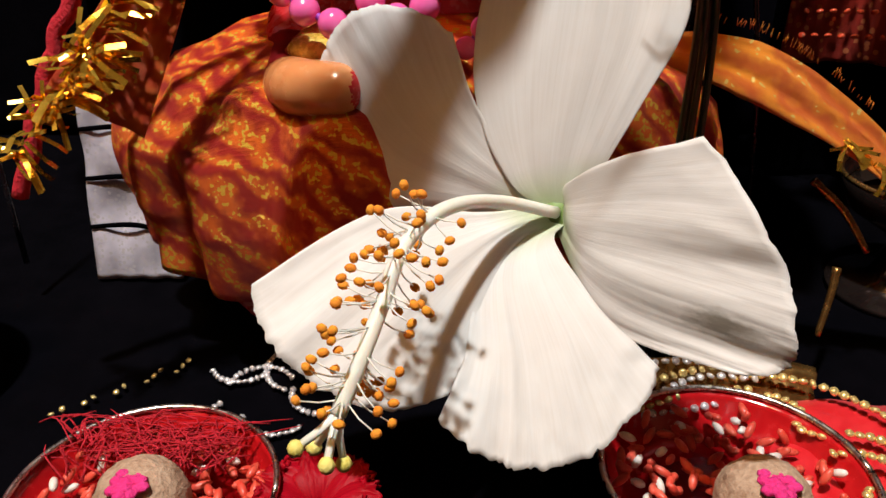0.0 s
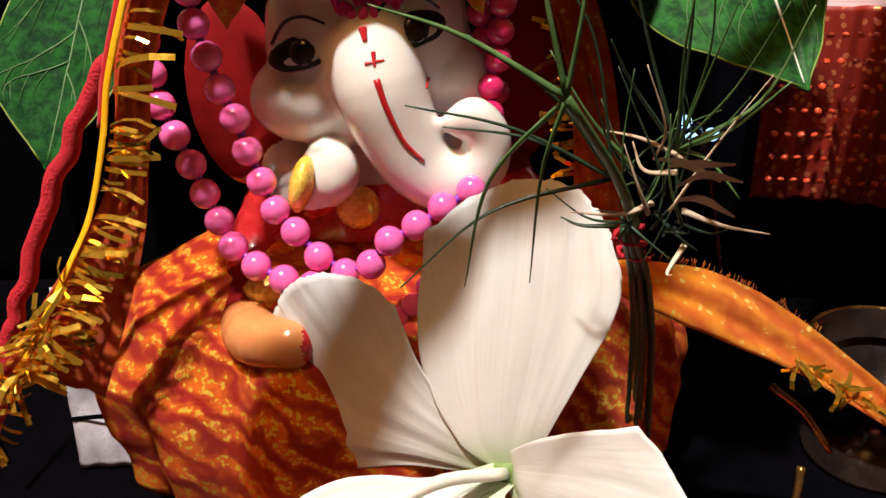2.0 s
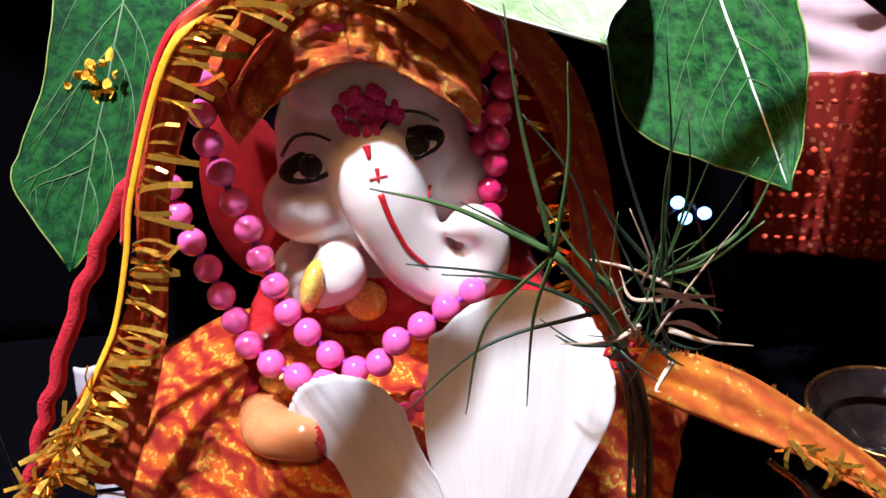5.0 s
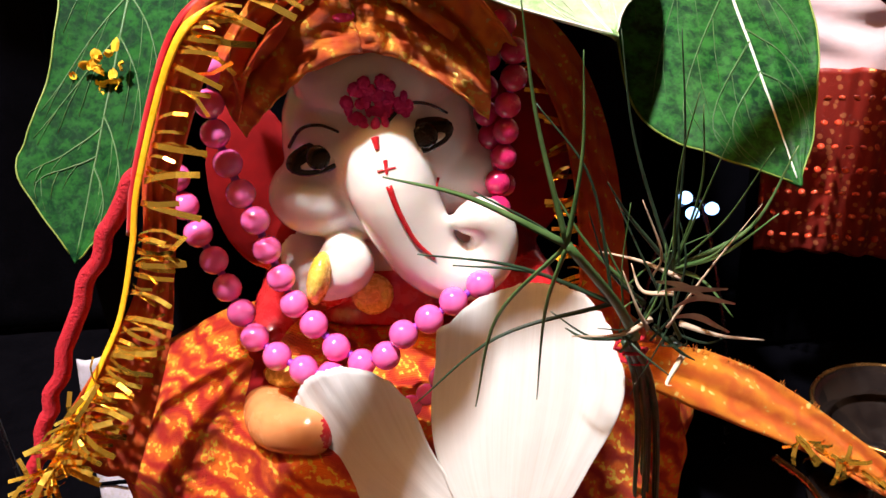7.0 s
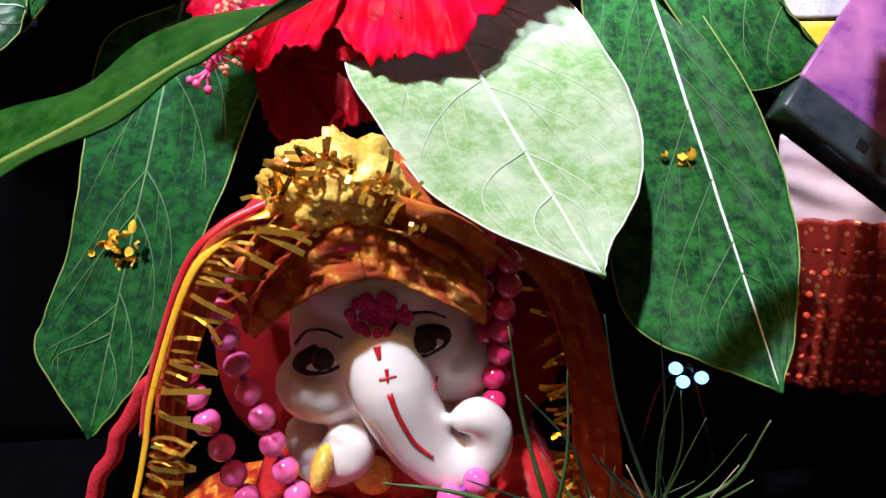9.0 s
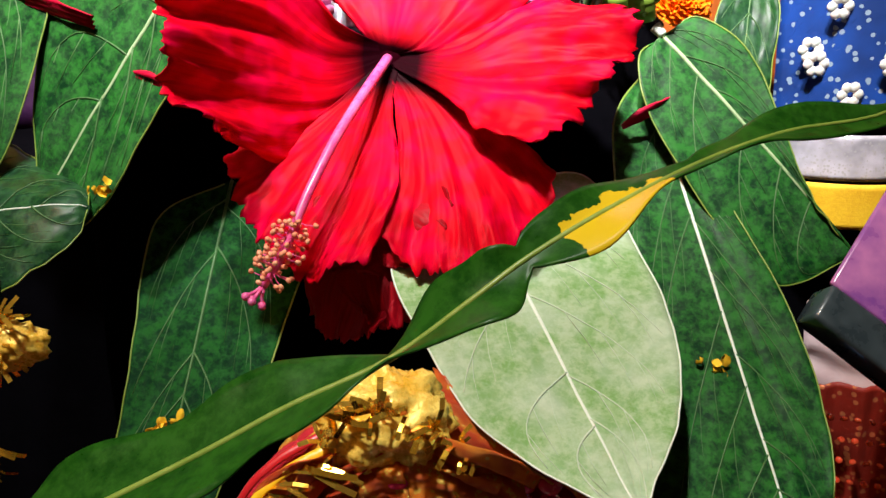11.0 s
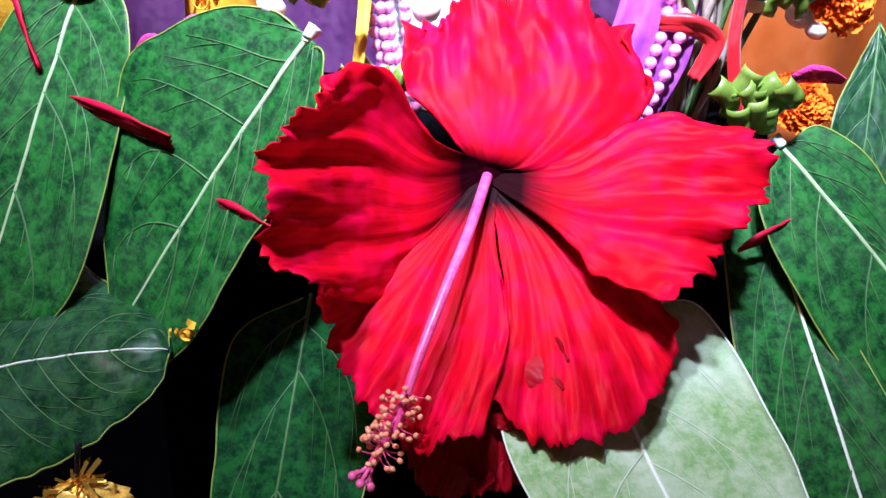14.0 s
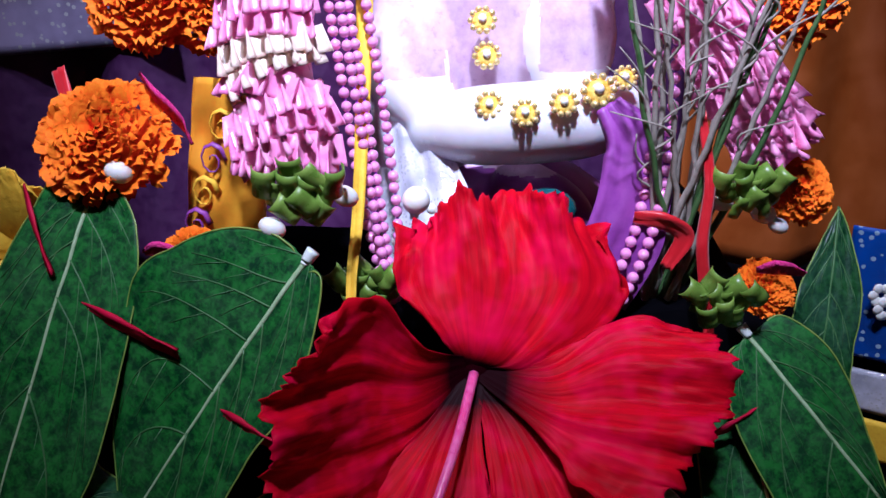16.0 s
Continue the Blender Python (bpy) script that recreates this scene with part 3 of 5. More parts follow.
wf = thing("white_hibiscus", (22, 131, 58), "large white hibiscus flower in full bloom leaning on the idol", "flower")
WC = (22, 132, 57)
petal(wf, (22, 133, 57), (-21, 155, 86), (-0.42, -0.91, 0.1), ((-13, 14), (-31, 31), (-29, 45)), ((2, 11), (7, 25), (15, 36)), M_WHITE_PETAL, 0.35, 0.0, 0.04, 0.3, 9, 1.0)
petal(wf, WC, (28, 146, 111), (-0.3, -0.9, 0.3), ((-11, 6), (-19, 22), (-19, 45)), ((8, 13), (17, 36), (14, 48)), M_WHITE_PETAL, 0.3, 0.03, 0.04, 0.3, 8, 2.3)
petal(wf, WC, (19, 98, 27), (-0.05, -0.62, 0.75), ((1, 6), (-9, 20), (-18, 28)), ((14, 12), (16, 27), (20, 39)), M_WHITE_PETAL, 0.5, 0.0, 0.05, 0.4, 10, 3.1)
petal(wf, WC, (-21, 108, 35), (0.08, -0.75, 0.65), ((0, 10), (-9, 27), (-14, 37)), ((9, 12), (21, 28), (23, 54)), M_WHITE_PETAL, 0.45, 0.0, 0.03, 0.35, 8, 4.6)
petal(wf, (22, 131, 57), (55, 102, 54), (-0.65, -0.73, 0.18), ((-7, 0), (-15, 9), (-22, 21)), ((12, 9), (16, 17), (13, 39)), M_SPOTTED, 0.3, 0.0, 0.04, 0.35, 7, 5.2)
pistil(wf, ((21, 131, 58), (9, 123, 64), (0, 113, 67), (-6, 104, 65), (-9, 97, 59), (-12, 91, 53), (-15, 87, 47)), 1.2, 1.3, M_COLUMN_WHITE, M_ANTHER, 90, 0.36, 8.5, 0.95, M_STIGMA, 4, 4)
part("calyx", ball(bmesh.new(), (22, 136, 56), (5, 6, 5), 12), M_CALYX, wf, m=wf.matrix_world.inverted())

rf = thing("red_hibiscus", (-10, 256, 236), "large ruffled crimson hibiscus flower lying on green leaves", "flower")
RC = (-10, 255, 233)
petal(rf, (-10, 262, 235), (-3, 288, 278), (0, -0.8, 0.6), ((-11, 7), (-24, 20), (-24, 37)), ((19, 2), (41, 22), (35, 43)), M_RED_PETAL, 2.6, 0.03, 0.08, 1.5, 9, 0.4)
petal(rf, (-10, 263, 234), (-55, 212, 246), (0.7, -0.68, 0.15), ((-22, 15), (-30, 34), (-23, 59)), ((10, 17), (25, 33), (24, 51)), M_RED_PETAL, 2.0, 0.0, -0.10, 1.5, 10, 1.7)
petal(rf, (-9, 263, 234), (54, 241, 235), (-0.15, -0.6, 0.78), ((-4, 19), (-20, 36), (-21, 57)), ((17, 22), (28, 33), (33, 49)), M_RED_PETAL, 2.0, 0.0, 0.02, 1.5, 11, 2.9)
petal(rf, (-10, 261, 232), (-37, 211, 193), (-0.06, -0.66, 0.75), ((-8, 14), (-20, 37), (-24, 63)), ((9, 23), (18, 37), (26, 44)), M_RED_PETAL, 1.7, 0.03, 0.0, 1.4, 8, 3.8)
petal(rf, (-9, 261, 232), (12, 208, 188), (0.01, -0.7, 0.71), ((-15, 25), (-24, 40), (-30, 52)), ((3, 12), (9, 35), (20, 53)), M_RED_PETAL, 1.4, 0.03, 0.0, 1.3, 9, 5.0)
pistil(rf, ((-10, 260, 234), (-15, 238, 227), (-21, 222, 218), (-27, 210, 207), (-31, 203, 198), (-37, 199, 189)), 1.5, 1.0, M_COLUMN_RED, M_ANTHER_PINK, 90, 0.70, 5.2, 0.8, M_COLUMN_RED, 9, 5)
# Coloured almost black for the shade deep in the funnel.
part("throat", ball(bmesh.new(), (-9, 264, 233), (5, 3, 5), 16), surface("shaded throat", (0.006, 0.0, 0.001), (0.02, 0.0, 0.003), 300, 0.9, gloss=0.02), rf, "dark red throat with the funnel's shade in its colour", m=rf.matrix_world.inverted())
part("calyx", ball(bmesh.new(), (-9, 266, 232), (5, 5, 5), 12), M_CALYX, rf, m=rf.matrix_world.inverted())

uf = thing("crumpled_red_flower", (-15, 225, 182), "wilted dark red flower tucked behind the gold crown", "flower")
for k, (tx, ty, tz, wd) in enumerate(((-24, 214, 168, 26), (-8, 212, 172, 26), (4, 216, 192, 26), (-26, 216, 190, 26))):
    round_petal(uf, (-12, 232, 196), (tx, ty, tz), (0.1 * (k - 1), -0.8, 0.5), wd, M_DARK_RED_PETAL, 0.9, 0.1, 0.15, k * 1.3)


# ---- leaves ----
def leaf(label, base, tip, normal, left, right, material, vein=M_VEIN, bend=0.03, cup=0.04, seed=0.0, wave=0.6, rib=0.9, pairs=6, stalk=0.0):
    """A leaf between two edges that meet at its tip, with raised ribs and a pale margin."""
    at, to = Vector(base), Vector(tip)
    length = (to - at).length
    ob = thing("leaf", base, label, "leaf", "green leaves round the idol", m=basis(base, to - at, normal))
    lo, hi = outline(((0, 0), *left, (0, length)), ((0, 0), *right, (0, length)), 60)
    width = max((b - a).length for a, b in zip(lo, hi))

    def f(s, v):
        k = min(59, int(v * 60))
        a, b = lo[k].lerp(lo[k + 1], v * 60 - k), hi[k].lerp(hi[k + 1], v * 60 - k)
        centre = Vector((0, (a.y + b.y) / 2, 0))
        p = centre.lerp(b if s > 0 else a, abs(s))
        n1 = rough_noise((s * 1.6, v * 3.5, seed), 1.0)
        z = bend * length * math.sin(math.pi * v) + cup * width * abs(s) ** 1.6 * math.sin(math.pi * v) + n1 * wave * 2.0 * abs(s) + wave * math.sin(v * 13 + seed) * s * s
        z += 0.35 * math.sin(math.pi * v) * abs(math.sin((v - 0.2 * abs(s)) * 3.14 * pairs)) + 0.4 * rough_noise((s * 5, v * 9, seed), 1.0)
        edge = abs(s) ** 8 * wave * 0.8 * rough_noise((v * 16, s, seed), 1.0)
        return Vector((p.x + edge * s, p.y + edge, z))

    part("blade", grid(30, 60, lambda u, v: f(2 * u - 1, v)), material, ob, thick=0.35)
    mid = [f(0, k / 40) + Vector((0, 0, -0.15 * rib)) for k in range(40)]
    part("midrib", tube(bmesh.new(), mid, rib, rib * 0.3, 8, 0.9), vein, ob)
    for sd in (-1, 1):
        part("margin", tube(bmesh.new(), [f(sd, k / 60) for k in range(1, 60)], 0.3, 0.2, 5), M_VEIN_WHITE if material is M_LEAF_PALE else M_VEIN_YELLOW, ob, "thin pale margin")
    rng = random.Random(int(seed * 10))
    vb = bmesh.new()
    for k in range(pairs):
        v0 = 0.08 + 0.70 * k / pairs
        for sd in (-1, 1):
            v1 = v0 + rng.uniform(0, 0.06)
            reach = rng.uniform(0.8, 0.92)
            run = [f(sd * reach * q, min(0.97, v1 + 0.14 * q + 0.08 * q ** 3)) + Vector((0, 0, 0.10)) for q in (i / 12 for i in range(13))]
            tube(vb, run, 0.30, 0.10, 5, 0.8)
            for b in range(3):
                c = run[3 + 3 * b]
                e = f(sd * reach * (0.25 * (b + 1) + 0.16), min(0.97, v1 + 0.14 * 0.3 * (b + 1) + 0.11)) + Vector((0, 0, 0.05))
                tube(vb, (c, c.lerp(e, 0.5) + Vector((0.4 * sd, 0, 0.1)), e), 0.13, 0.06, 4, 0.8)
    part("vein_net", vb, M_VEIN_NET_PALE if material is M_LEAF_PALE else M_VEIN, ob)
    if stalk:
        part("stalk", tube(bmesh.new(), spline((f(0, 0.10) + Vector((0, 0, 0.6)), (0, -stalk * 0.3, 1.2), (0, -stalk * 0.7, 1.0)), 8), 1.0, 1.9, 8), M_STALK, ob, "milky white stalk")
    return ob


leaf("pale grey-green leaf with a white midrib, held above the crown", (15, 241, 196), (43, 156, 153), (0.15, -0.53, 0.83), ((-32, -4), (-34, 31), (-28, 59), (-18, 79), (-5, 92)), ((22, 7), (31, 21), (29, 48), (24, 69), (10, 88)), M_LEAF_PALE, M_VEIN_WHITE, -0.015, 0.02, 1.0, 0.5, 0.7, 5)
leaf("broad green leaf with a pale midrib and yellow pollen specks", (69, 285, 224), (83, 166, 119), (0.06, -0.66, 0.75), ((-7, 33), (-12, 57), (-17, 89), (-16, 120), (-9, 142)), ((15, 21), (22, 64), (28, 109), (29, 138), (16, 150)), M_LEAF, M_VEIN_WHITE, 0.0, 0.02, 2.0, 0.5, 0.7, 7)
leaf("green leaf behind the idol, its colour darkened for shade", (-61, 263, 200), (-77, 182, 105), (0.12, -0.75, 0.62), ((-25, 14), (-24, 44), (-18, 75), (-12, 102), (-7, 116)), ((19, 16), (17, 50), (15, 77), (17, 97), (16, 107)), M_LEAF_SHADE, M_VEIN, 0.0, 0.03, 3.0, 0.5, 0.6, 6)
leaf("large green leaf beside the red flower", (73, 276, 233), (119, 240, 175), (0.05, -0.82, 0.55), ((-12, -1), (-16, 18), (-8, 41), (0, 62), (1, 72)), ((10, -1), (20, 14), (25, 37), (27, 58), (24, 76)), M_LEAF, M_RIB, 0.02, 0.03, 4.0, 0.6, 0.9, 6, 8)
leaf("large green leaf with a milky stalk", (-117, 281, 284), (-143, 235, 202), (-0.1, -0.85, 0.5), ((11, -9), (14, 4), (19, 23), (23, 52), (18, 78)), ((0, -8), (-15, 3), (-22, 19), (-25, 43), (-23, 83)), M_LEAF, M_RIB, 0.03, 0.03, 5.0, 0.5, 0.9, 6, 10)
leaf("large dark green leaf with a milky stalk beside the red flower", (-54, 255, 269), (-107, 237, 201), (-0.25, -0.86, 0.42), ((8, -4), (22, 2), (32, 15), (37, 32), (19, 67)), ((-8, -1), (-19, 24), (-19, 46), (-21, 66), (-17, 83)), M_LEAF, M_RIB, 0.03, 0.03, 6.0, 0.5, 0.9, 6, 9)
leaf("glossy small green leaf curling over the others", (-151, 227, 194), (-88, 226, 203), (-0.1, -0.6, 0.8), ((-27, 4), (-34, 17), (-32, 31), (-21, 45), (-11, 59)), ((27, 15), (26, 29), (23, 41), (17, 52), (8, 61)), M_LEAF_DEEP, M_VEIN_WHITE, 0.08, -0.12, 7.0, 0.9, 0.5, 6)
leaf("dark green leaf standing in the shade at the back", (110, 310, 263), (95, 278, 202), (0.0, -0.85, 0.5), ((-4, 8), (-9, 26), (-9, 44), (-9, 58)), ((5, 14), (10, 29), (11, 44), (10, 58)), M_LEAF_DEEP, M_VEIN, 0.02, 0.04, 8.0, 0.5, 0.6, 5)

# the long wavy leaf that hangs out towards the viewer
wavy = thing("wavy_leaf", (0, 125, 212), "long narrow wavy green leaf with a yellow patch", "leaf", "green leaves round the idol")
WAVY = spline(((-58, 112, 182), (-42, 114, 190), (-25, 117, 197), (-12, 119, 203), (1, 121, 208), (12, 123, 215), (19, 126, 219), (29, 131, 223), (44, 140, 227), (60, 150, 229), (88, 170, 229), (112, 205, 240)), 100)


def wavy_f(u, v):
    """Narrow where the blade twists over, broad between."""
    i = min(99, int(v * 100))
    p = WAVY[i].lerp(WAVY[i + 1], v * 100 - i)
    d = (WAVY[min(100, i + 1)] - WAVY[max(0, i - 1)]).normalized()
    s = 2 * u - 1
    k = (v - 0.364) / 0.182
    up = Vector((0, -0.28, 0.96))
    up = (up - d * up.dot(d)).normalized()
    side = d.cross(up)
    turn = (0.45 * math.cos(math.pi * k) if k > -0.5 else 0.0) - 0.05
    across = side * math.cos(turn) + up * math.sin(turn)
    w = max(1.8, 8.0 - 4.6 * v) * (0.28 + 0.72 * (abs(math.sin(math.pi * k)) if k > -0.5 else 1.0) ** 0.8) * min(1.0, 0.3 + v * 8) * (1 + 0.12 * s * math.sin(v * 43))
    lift = 0.25 * w * abs(s) - 0.5 * math.sin(v * 60 + 2 * s) * s * s
    return p + across * s * w + across.cross(d) * lift - Vector((0, 125, 212))


def yellow_patch(nt_name):
    mt = M_LEAF_GLOSSY.copy()
    mt.name = nt_name
    nt = mt.node_tree
    bs = nt.nodes["Principled BSDF"]
    old = bs.inputs["Base Color"].links[0].from_socket
    tc = nt.nodes.new("ShaderNodeTexCoord")
    sep = nt.nodes.new("ShaderNodeSeparateXYZ")
    link(nt, tc.outputs["UV"], sep.inputs[0])
    nz = noise_of(nt, tc.outputs["Object"], 260.0)
    v = calc(nt, "ADD", sep.outputs[1], calc(nt, "MULTIPLY", calc(nt, "SUBTRACT", nz, 0.5), 0.04))
    inside = calc(nt, "MULTIPLY", calc(nt, "GREATER_THAN", v, 0.60), calc(nt, "LESS_THAN", v, 0.70))
    inside = calc(nt, "MULTIPLY", inside, calc(nt, "GREATER_THAN", calc(nt, "ADD", sep.outputs[0], nz), 0.85))
    col = mix(nt, inside, old, (0.86, 0.60, 0.02))
    link(nt, col, bs.inputs["Base Color"])
    return mt


part("blade", grid(12, 110, wavy_f), yellow_patch("wavy leaf"), wavy, thick=0.35)
part("midrib", tube(bmesh.new(), [wavy_f(0.5, k / 60) for k in range(59)], 0.55, 0.35, 6), M_VEIN_YELLOW, wavy, "yellow-green midrib")

# ---- the small idol: one mesh ----
def carve(name, blobs, voxel, smooth):
    """One smooth skin round overlapping balls: (place, radii)."""
    bm = bmesh.new()
    for at, radii in blobs:
        ball(bm, at, radii, 20)
    me = to_mesh(name, bm, M_MARBLE)
    tmp = new(name, me)
    a = tmp.modifiers.new("skin", "REMESH")
    a.mode, a.voxel_size = "VOXEL", voxel * MM
    b = tmp.modifiers.new("soft", "SMOOTH")
    b.iterations, b.factor = smooth, 0.5
    dg = bpy.context.evaluated_depsgraph_get()
    out = bpy.data.meshes.new_from_object(tmp.evaluated_get(dg))
    bpy.data.objects.remove(tmp)
    bm = bmesh.new()
    bm.from_mesh(out)
    bmesh.ops.scale(bm, vec=(1000, 1000, 1000), verts=bm.verts)
    return bm


def chain(points, radii, n):
    pts = spline(points, n)
    out = []
    for k, p in enumerate(pts):
        s = k / n * (len(radii) - 1)
        i = min(int(s), len(radii) - 2)
        r = radii[i] + (radii[i + 1] - radii[i]) * (s - i)
        out.append((p, (r, r, r)))
    return out


blobs = [((-3, 186, 129), (22, 17, 25)), ((-2, 181, 146), (18, 13, 14)), ((-17, 180, 119), (11.5, 10, 9.5)), ((13, 184, 121), (11, 10, 10)),
         ((-34, 192, 117), (12, 4, 22)), ((30, 194, 120), (11, 4, 22)), ((-4, 197, 78), (27, 18, 36)), ((-6, 190, 62), (26, 20, 20)),
         ((-4, 192, 26), (46, 30, 14)), ((-4, 195, 8), (58, 36, 8)), ((-12, 172, 105), (6.5, 5.5, 7))]
blobs += chain(((-1, 176, 131), (0, 171, 123), (3, 170, 114), (7, 169, 106.5), (13, 168, 103), (19, 168, 105.5), (21, 168, 111.5), (18.5, 167, 116.5), (15.5, 167, 116)), (10, 9.5, 8.6, 7.4, 6.4, 5.6, 5.0, 4.3, 3.4), 32)
blobs += chain(((-24, 198, 98), (-34, 190, 80), (-34, 172, 72), (-30, 158, 74), (-21, 153, 75)), (9, 8, 6.5, 6.2, 5.5), 16)
blobs += chain(((20, 196, 100), (30, 184, 84), (20, 168, 76)), (9, 8, 7), 10)
blobs += chain(((-24, 192, 104), (-20, 178, 98), (-12, 172, 104)), (8, 6.5, 6), 8)
bm = carve("skin", blobs, 0.9, 6)
for fc in bm.faces:
    c = fc.calc_center_median()
    if c.z < 98 and not (c.y < 179 and c.x < -18 and c.z > 62):
        fc.material_index = 1
    elif c.z <= 98 and c.y > 166:
        fc.material_index = 6
    elif c.z <= 98:
        fc.material_index = 2
    elif c.y > 184 and abs(c.x + 2) > 22:
        fc.material_index = 6


from mathutils import bvhtree
tree = bvhtree.BVHTree.FromBMesh(bm)


def on_skin(x, z, lift=0.15):
    hit = tree.ray_cast(Vector((x, 100, z + 26)), Vector((0, 0.93, -0.37)).normalized())
    return hit[0] + hit[1] * lift if hit[0] else Vector((x, 165, z))


def skin_line(bm, pts, r, slot, lift=0.05):
    tube(bm, [on_skin(p.x, p.z, lift) for p in spline([(x, 0, z) for x, z in pts], 16)], r, r * 0.55, 6, slot=slot)


for ex, ez, sg in ((-15, 132.5, -1), (7.0, 135.5, 1)):
    c = on_skin(ex, ez, 0.25)
    nv = Vector((0.1 * sg, -0.9, 0.4)).normalized()
    n = Vector((0.1 * sg, -0.9, 0.4)).to_track_quat("Z", "Y").to_matrix().to_4x4() @ Matrix.Rotation(0.22, 4, "Z")
    ball(bm, c, (6.8, 3.6, 0.7), 18, n, 4)
    down = n.to_3x3() @ Vector((0, -1, 0))
    ball(bm, c + nv * 0.5 + down * 1.1 + Vector((0.5, 0, 0)), (4.2, 1.2, 0.5), 14, n, 0)
    ball(bm, c + nv * 0.8 + Vector((0.6, 0, 0)), (2.7, 2.7, 0.6), 14, n, 4)
    skin_line(bm, [(ex + dx, ez + dz) for dx, dz in ((-6.5, 3.2), (-3, 6.6), (1.5, 6.9), (5.5, 5.0))], 0.5, 4)
skin_line(bm, [(0.2, 125), (1.2, 121), (2.6, 117), (4.6, 112.5), (8, 108.5)], 0.75, 3)
skin_line(bm, [(-0.2, 130.5), (0, 127.5)], 0.5, 3)
skin_line(bm, [(-1.8, 128.2), (1.8, 128.8)], 0.4, 3)
skin_line(bm, [(9.6, 126.5), (9.2, 123.8)], 0.45, 3)
skin_line(bm, [(-2, 135.5), (-1.6, 132.8)], 0.9, 3)
for at, radii, turn in (((-17.5, 168, 104), (2.6, 5.2, 6.2), 0.3), ((-7.5, 176, 95), (5, 4, 5), 0.0), ((-28, 170, 79), (6, 5, 3.2), 0.0)):
    ball(bm, at, radii, 14, Matrix.Rotation(turn, 4, "Y"), 5)
whole("idol", bm, [M_MARBLE, M_RED_PAINT, M_LIT_MARBLE, M_RED_PAINT, M_BLACK_PAINT, M_GOLD, M_EAR], (0, 0, 0), "small seated white marble idol with red painted lines", "statue")

# powder on the brow
bm = bmesh.new()
rng = random.Random(5)
for k in range(46):
    a, r = rng.random() * 6.28, rng.random() ** 0.6
    p = on_skin(-1.5 + 6.4 * r * math.cos(a), 142.5 + 4.6 * r * math.sin(a), 0.3)
    ball(bm, p, (0.8 + rng.random(), 0.45, 0.7 + rng.random()), 7)
whole("brow_powder", bm, M_KUMKUM, (0, 0, 0), "clot of bright pink powder on the idol's brow", "powder", kind="stuff")

# ---- strings of pearls ----
def pearl_mesh(r, material):
    return to_mesh("pearl", ball(bmesh.new(), (0, 0, 0), (r, r, r), 18), material)


def pearl_string(name, path, r, gap, material, label, group, start=None):
    at = Vector(path[0])
    ob = thing(name, at, label, "necklace", group)
    me = pearl_mesh(r, material)
    rng = random.Random(len(path))
    spots = even(path, gap)
    part("thread", tube(bmesh.new(), [p - at for p in spots], r * 0.28, None, 5), M_THREAD, ob)
    for p in spots:
        q = p - at + Vector((rng.uniform(-1, 1), rng.uniform(-1, 1), rng.uniform(-1, 1))) * r * 0.08
        part("pearl", me, None, ob, m=Matrix.Translation(q * MM))
    return ob


G_NECK = "pearl strings on the small idol"
pearl_string("pearl_necklace", ((-47, 177, 133), (-46, 175, 120), (-41, 172, 109), (-36, 168, 97), (-33, 165, 92), (-24, 160, 87), (-14, 157, 85), (-4, 155, 81)), 3.2, 6.5, M_PEARL, "string of glossy pink pearls hanging round the idol's neck", G_NECK)
pearl_string("pearl_necklace", ((-34, 174, 149), (-35, 172, 137), (-29, 168, 118), (-23, 164, 101), (-19, 162, 96), (-10, 159, 88), (-3, 157, 91), (1, 157, 96), (6, 158, 98), (16, 161, 103), (21, 167, 105), (23, 171, 109)), 3.1, 6.3, M_PEARL, "string of glossy pink pearls hanging round the idol's neck", G_NECK)
pearl_string("pearl_necklace", ((-9, 154, 86), (-3, 152, 80), (3, 152, 82), (8, 152, 88)), 2.3, 4.4, M_PEARL, "short end of a pink pearl string over the idol's chest", G_NECK)
pearl_string("pearl_necklace", ((23, 172, 110), (22, 176, 118), (24, 178, 126), (25, 178, 136), (27, 178, 146), (24, 180, 156)), 2.9, 5.6, M_PEARL_RED, "string of crimson pearls hanging beside the idol's face", G_NECK)
pearl_string("pearl_necklace", ((24, 181, 118), (21, 181, 130), (21, 181, 140), (22, 182, 150)), 2.8, 5.6, M_PEARL_RED, "string of crimson pearls hanging beside the idol's face", G_NECK)


# ---- cloth, ribbons, cords ----
def ribbon(bm, path, widths, side, n=60, m=8, fold=0.0, seed=0.0, crease=3.0):
    """A strip along a path; side: the way across it."""
    pts = spline(path, n)
    uv = bm.loops.layers.uv.verify()
    rows = []
    for k, p in enumerate(pts):
        v = k / n
        s = v * (len(widths) - 1)
        i = min(int(s), len(widths) - 2)
        w = widths[i] + (widths[i + 1] - widths[i]) * (s - i)
        d = (pts[min(n, k + 1)] - pts[max(0, k - 1)]).normalized()
        a = Vector(side[0]).lerp(Vector(side[1]), v)
        a = (a - d * a.dot(d)).normalized()
        up = a.cross(d)
        rows.append([bm.verts.new(p + a * w * (u - 0.5) + up * fold * (math.sin(u * crease * 6.28 + v * 5 + seed) + 0.6 * rough_noise((u * 3, v * 6, seed), 1.0))) for u in (j / m for j in range(m + 1))])
    for k in range(n):
        for j in range(m):
            fc = bm.faces.new((rows[k][j], rows[k][j + 1], rows[k + 1][j + 1], rows[k + 1][j]))
            for lp, (b, c) in zip(fc.loops, ((j, k), (j + 1, k), (j + 1, k + 1), (j, k + 1))):
                lp[uv].uv = (b / m, c / n)
    return bm


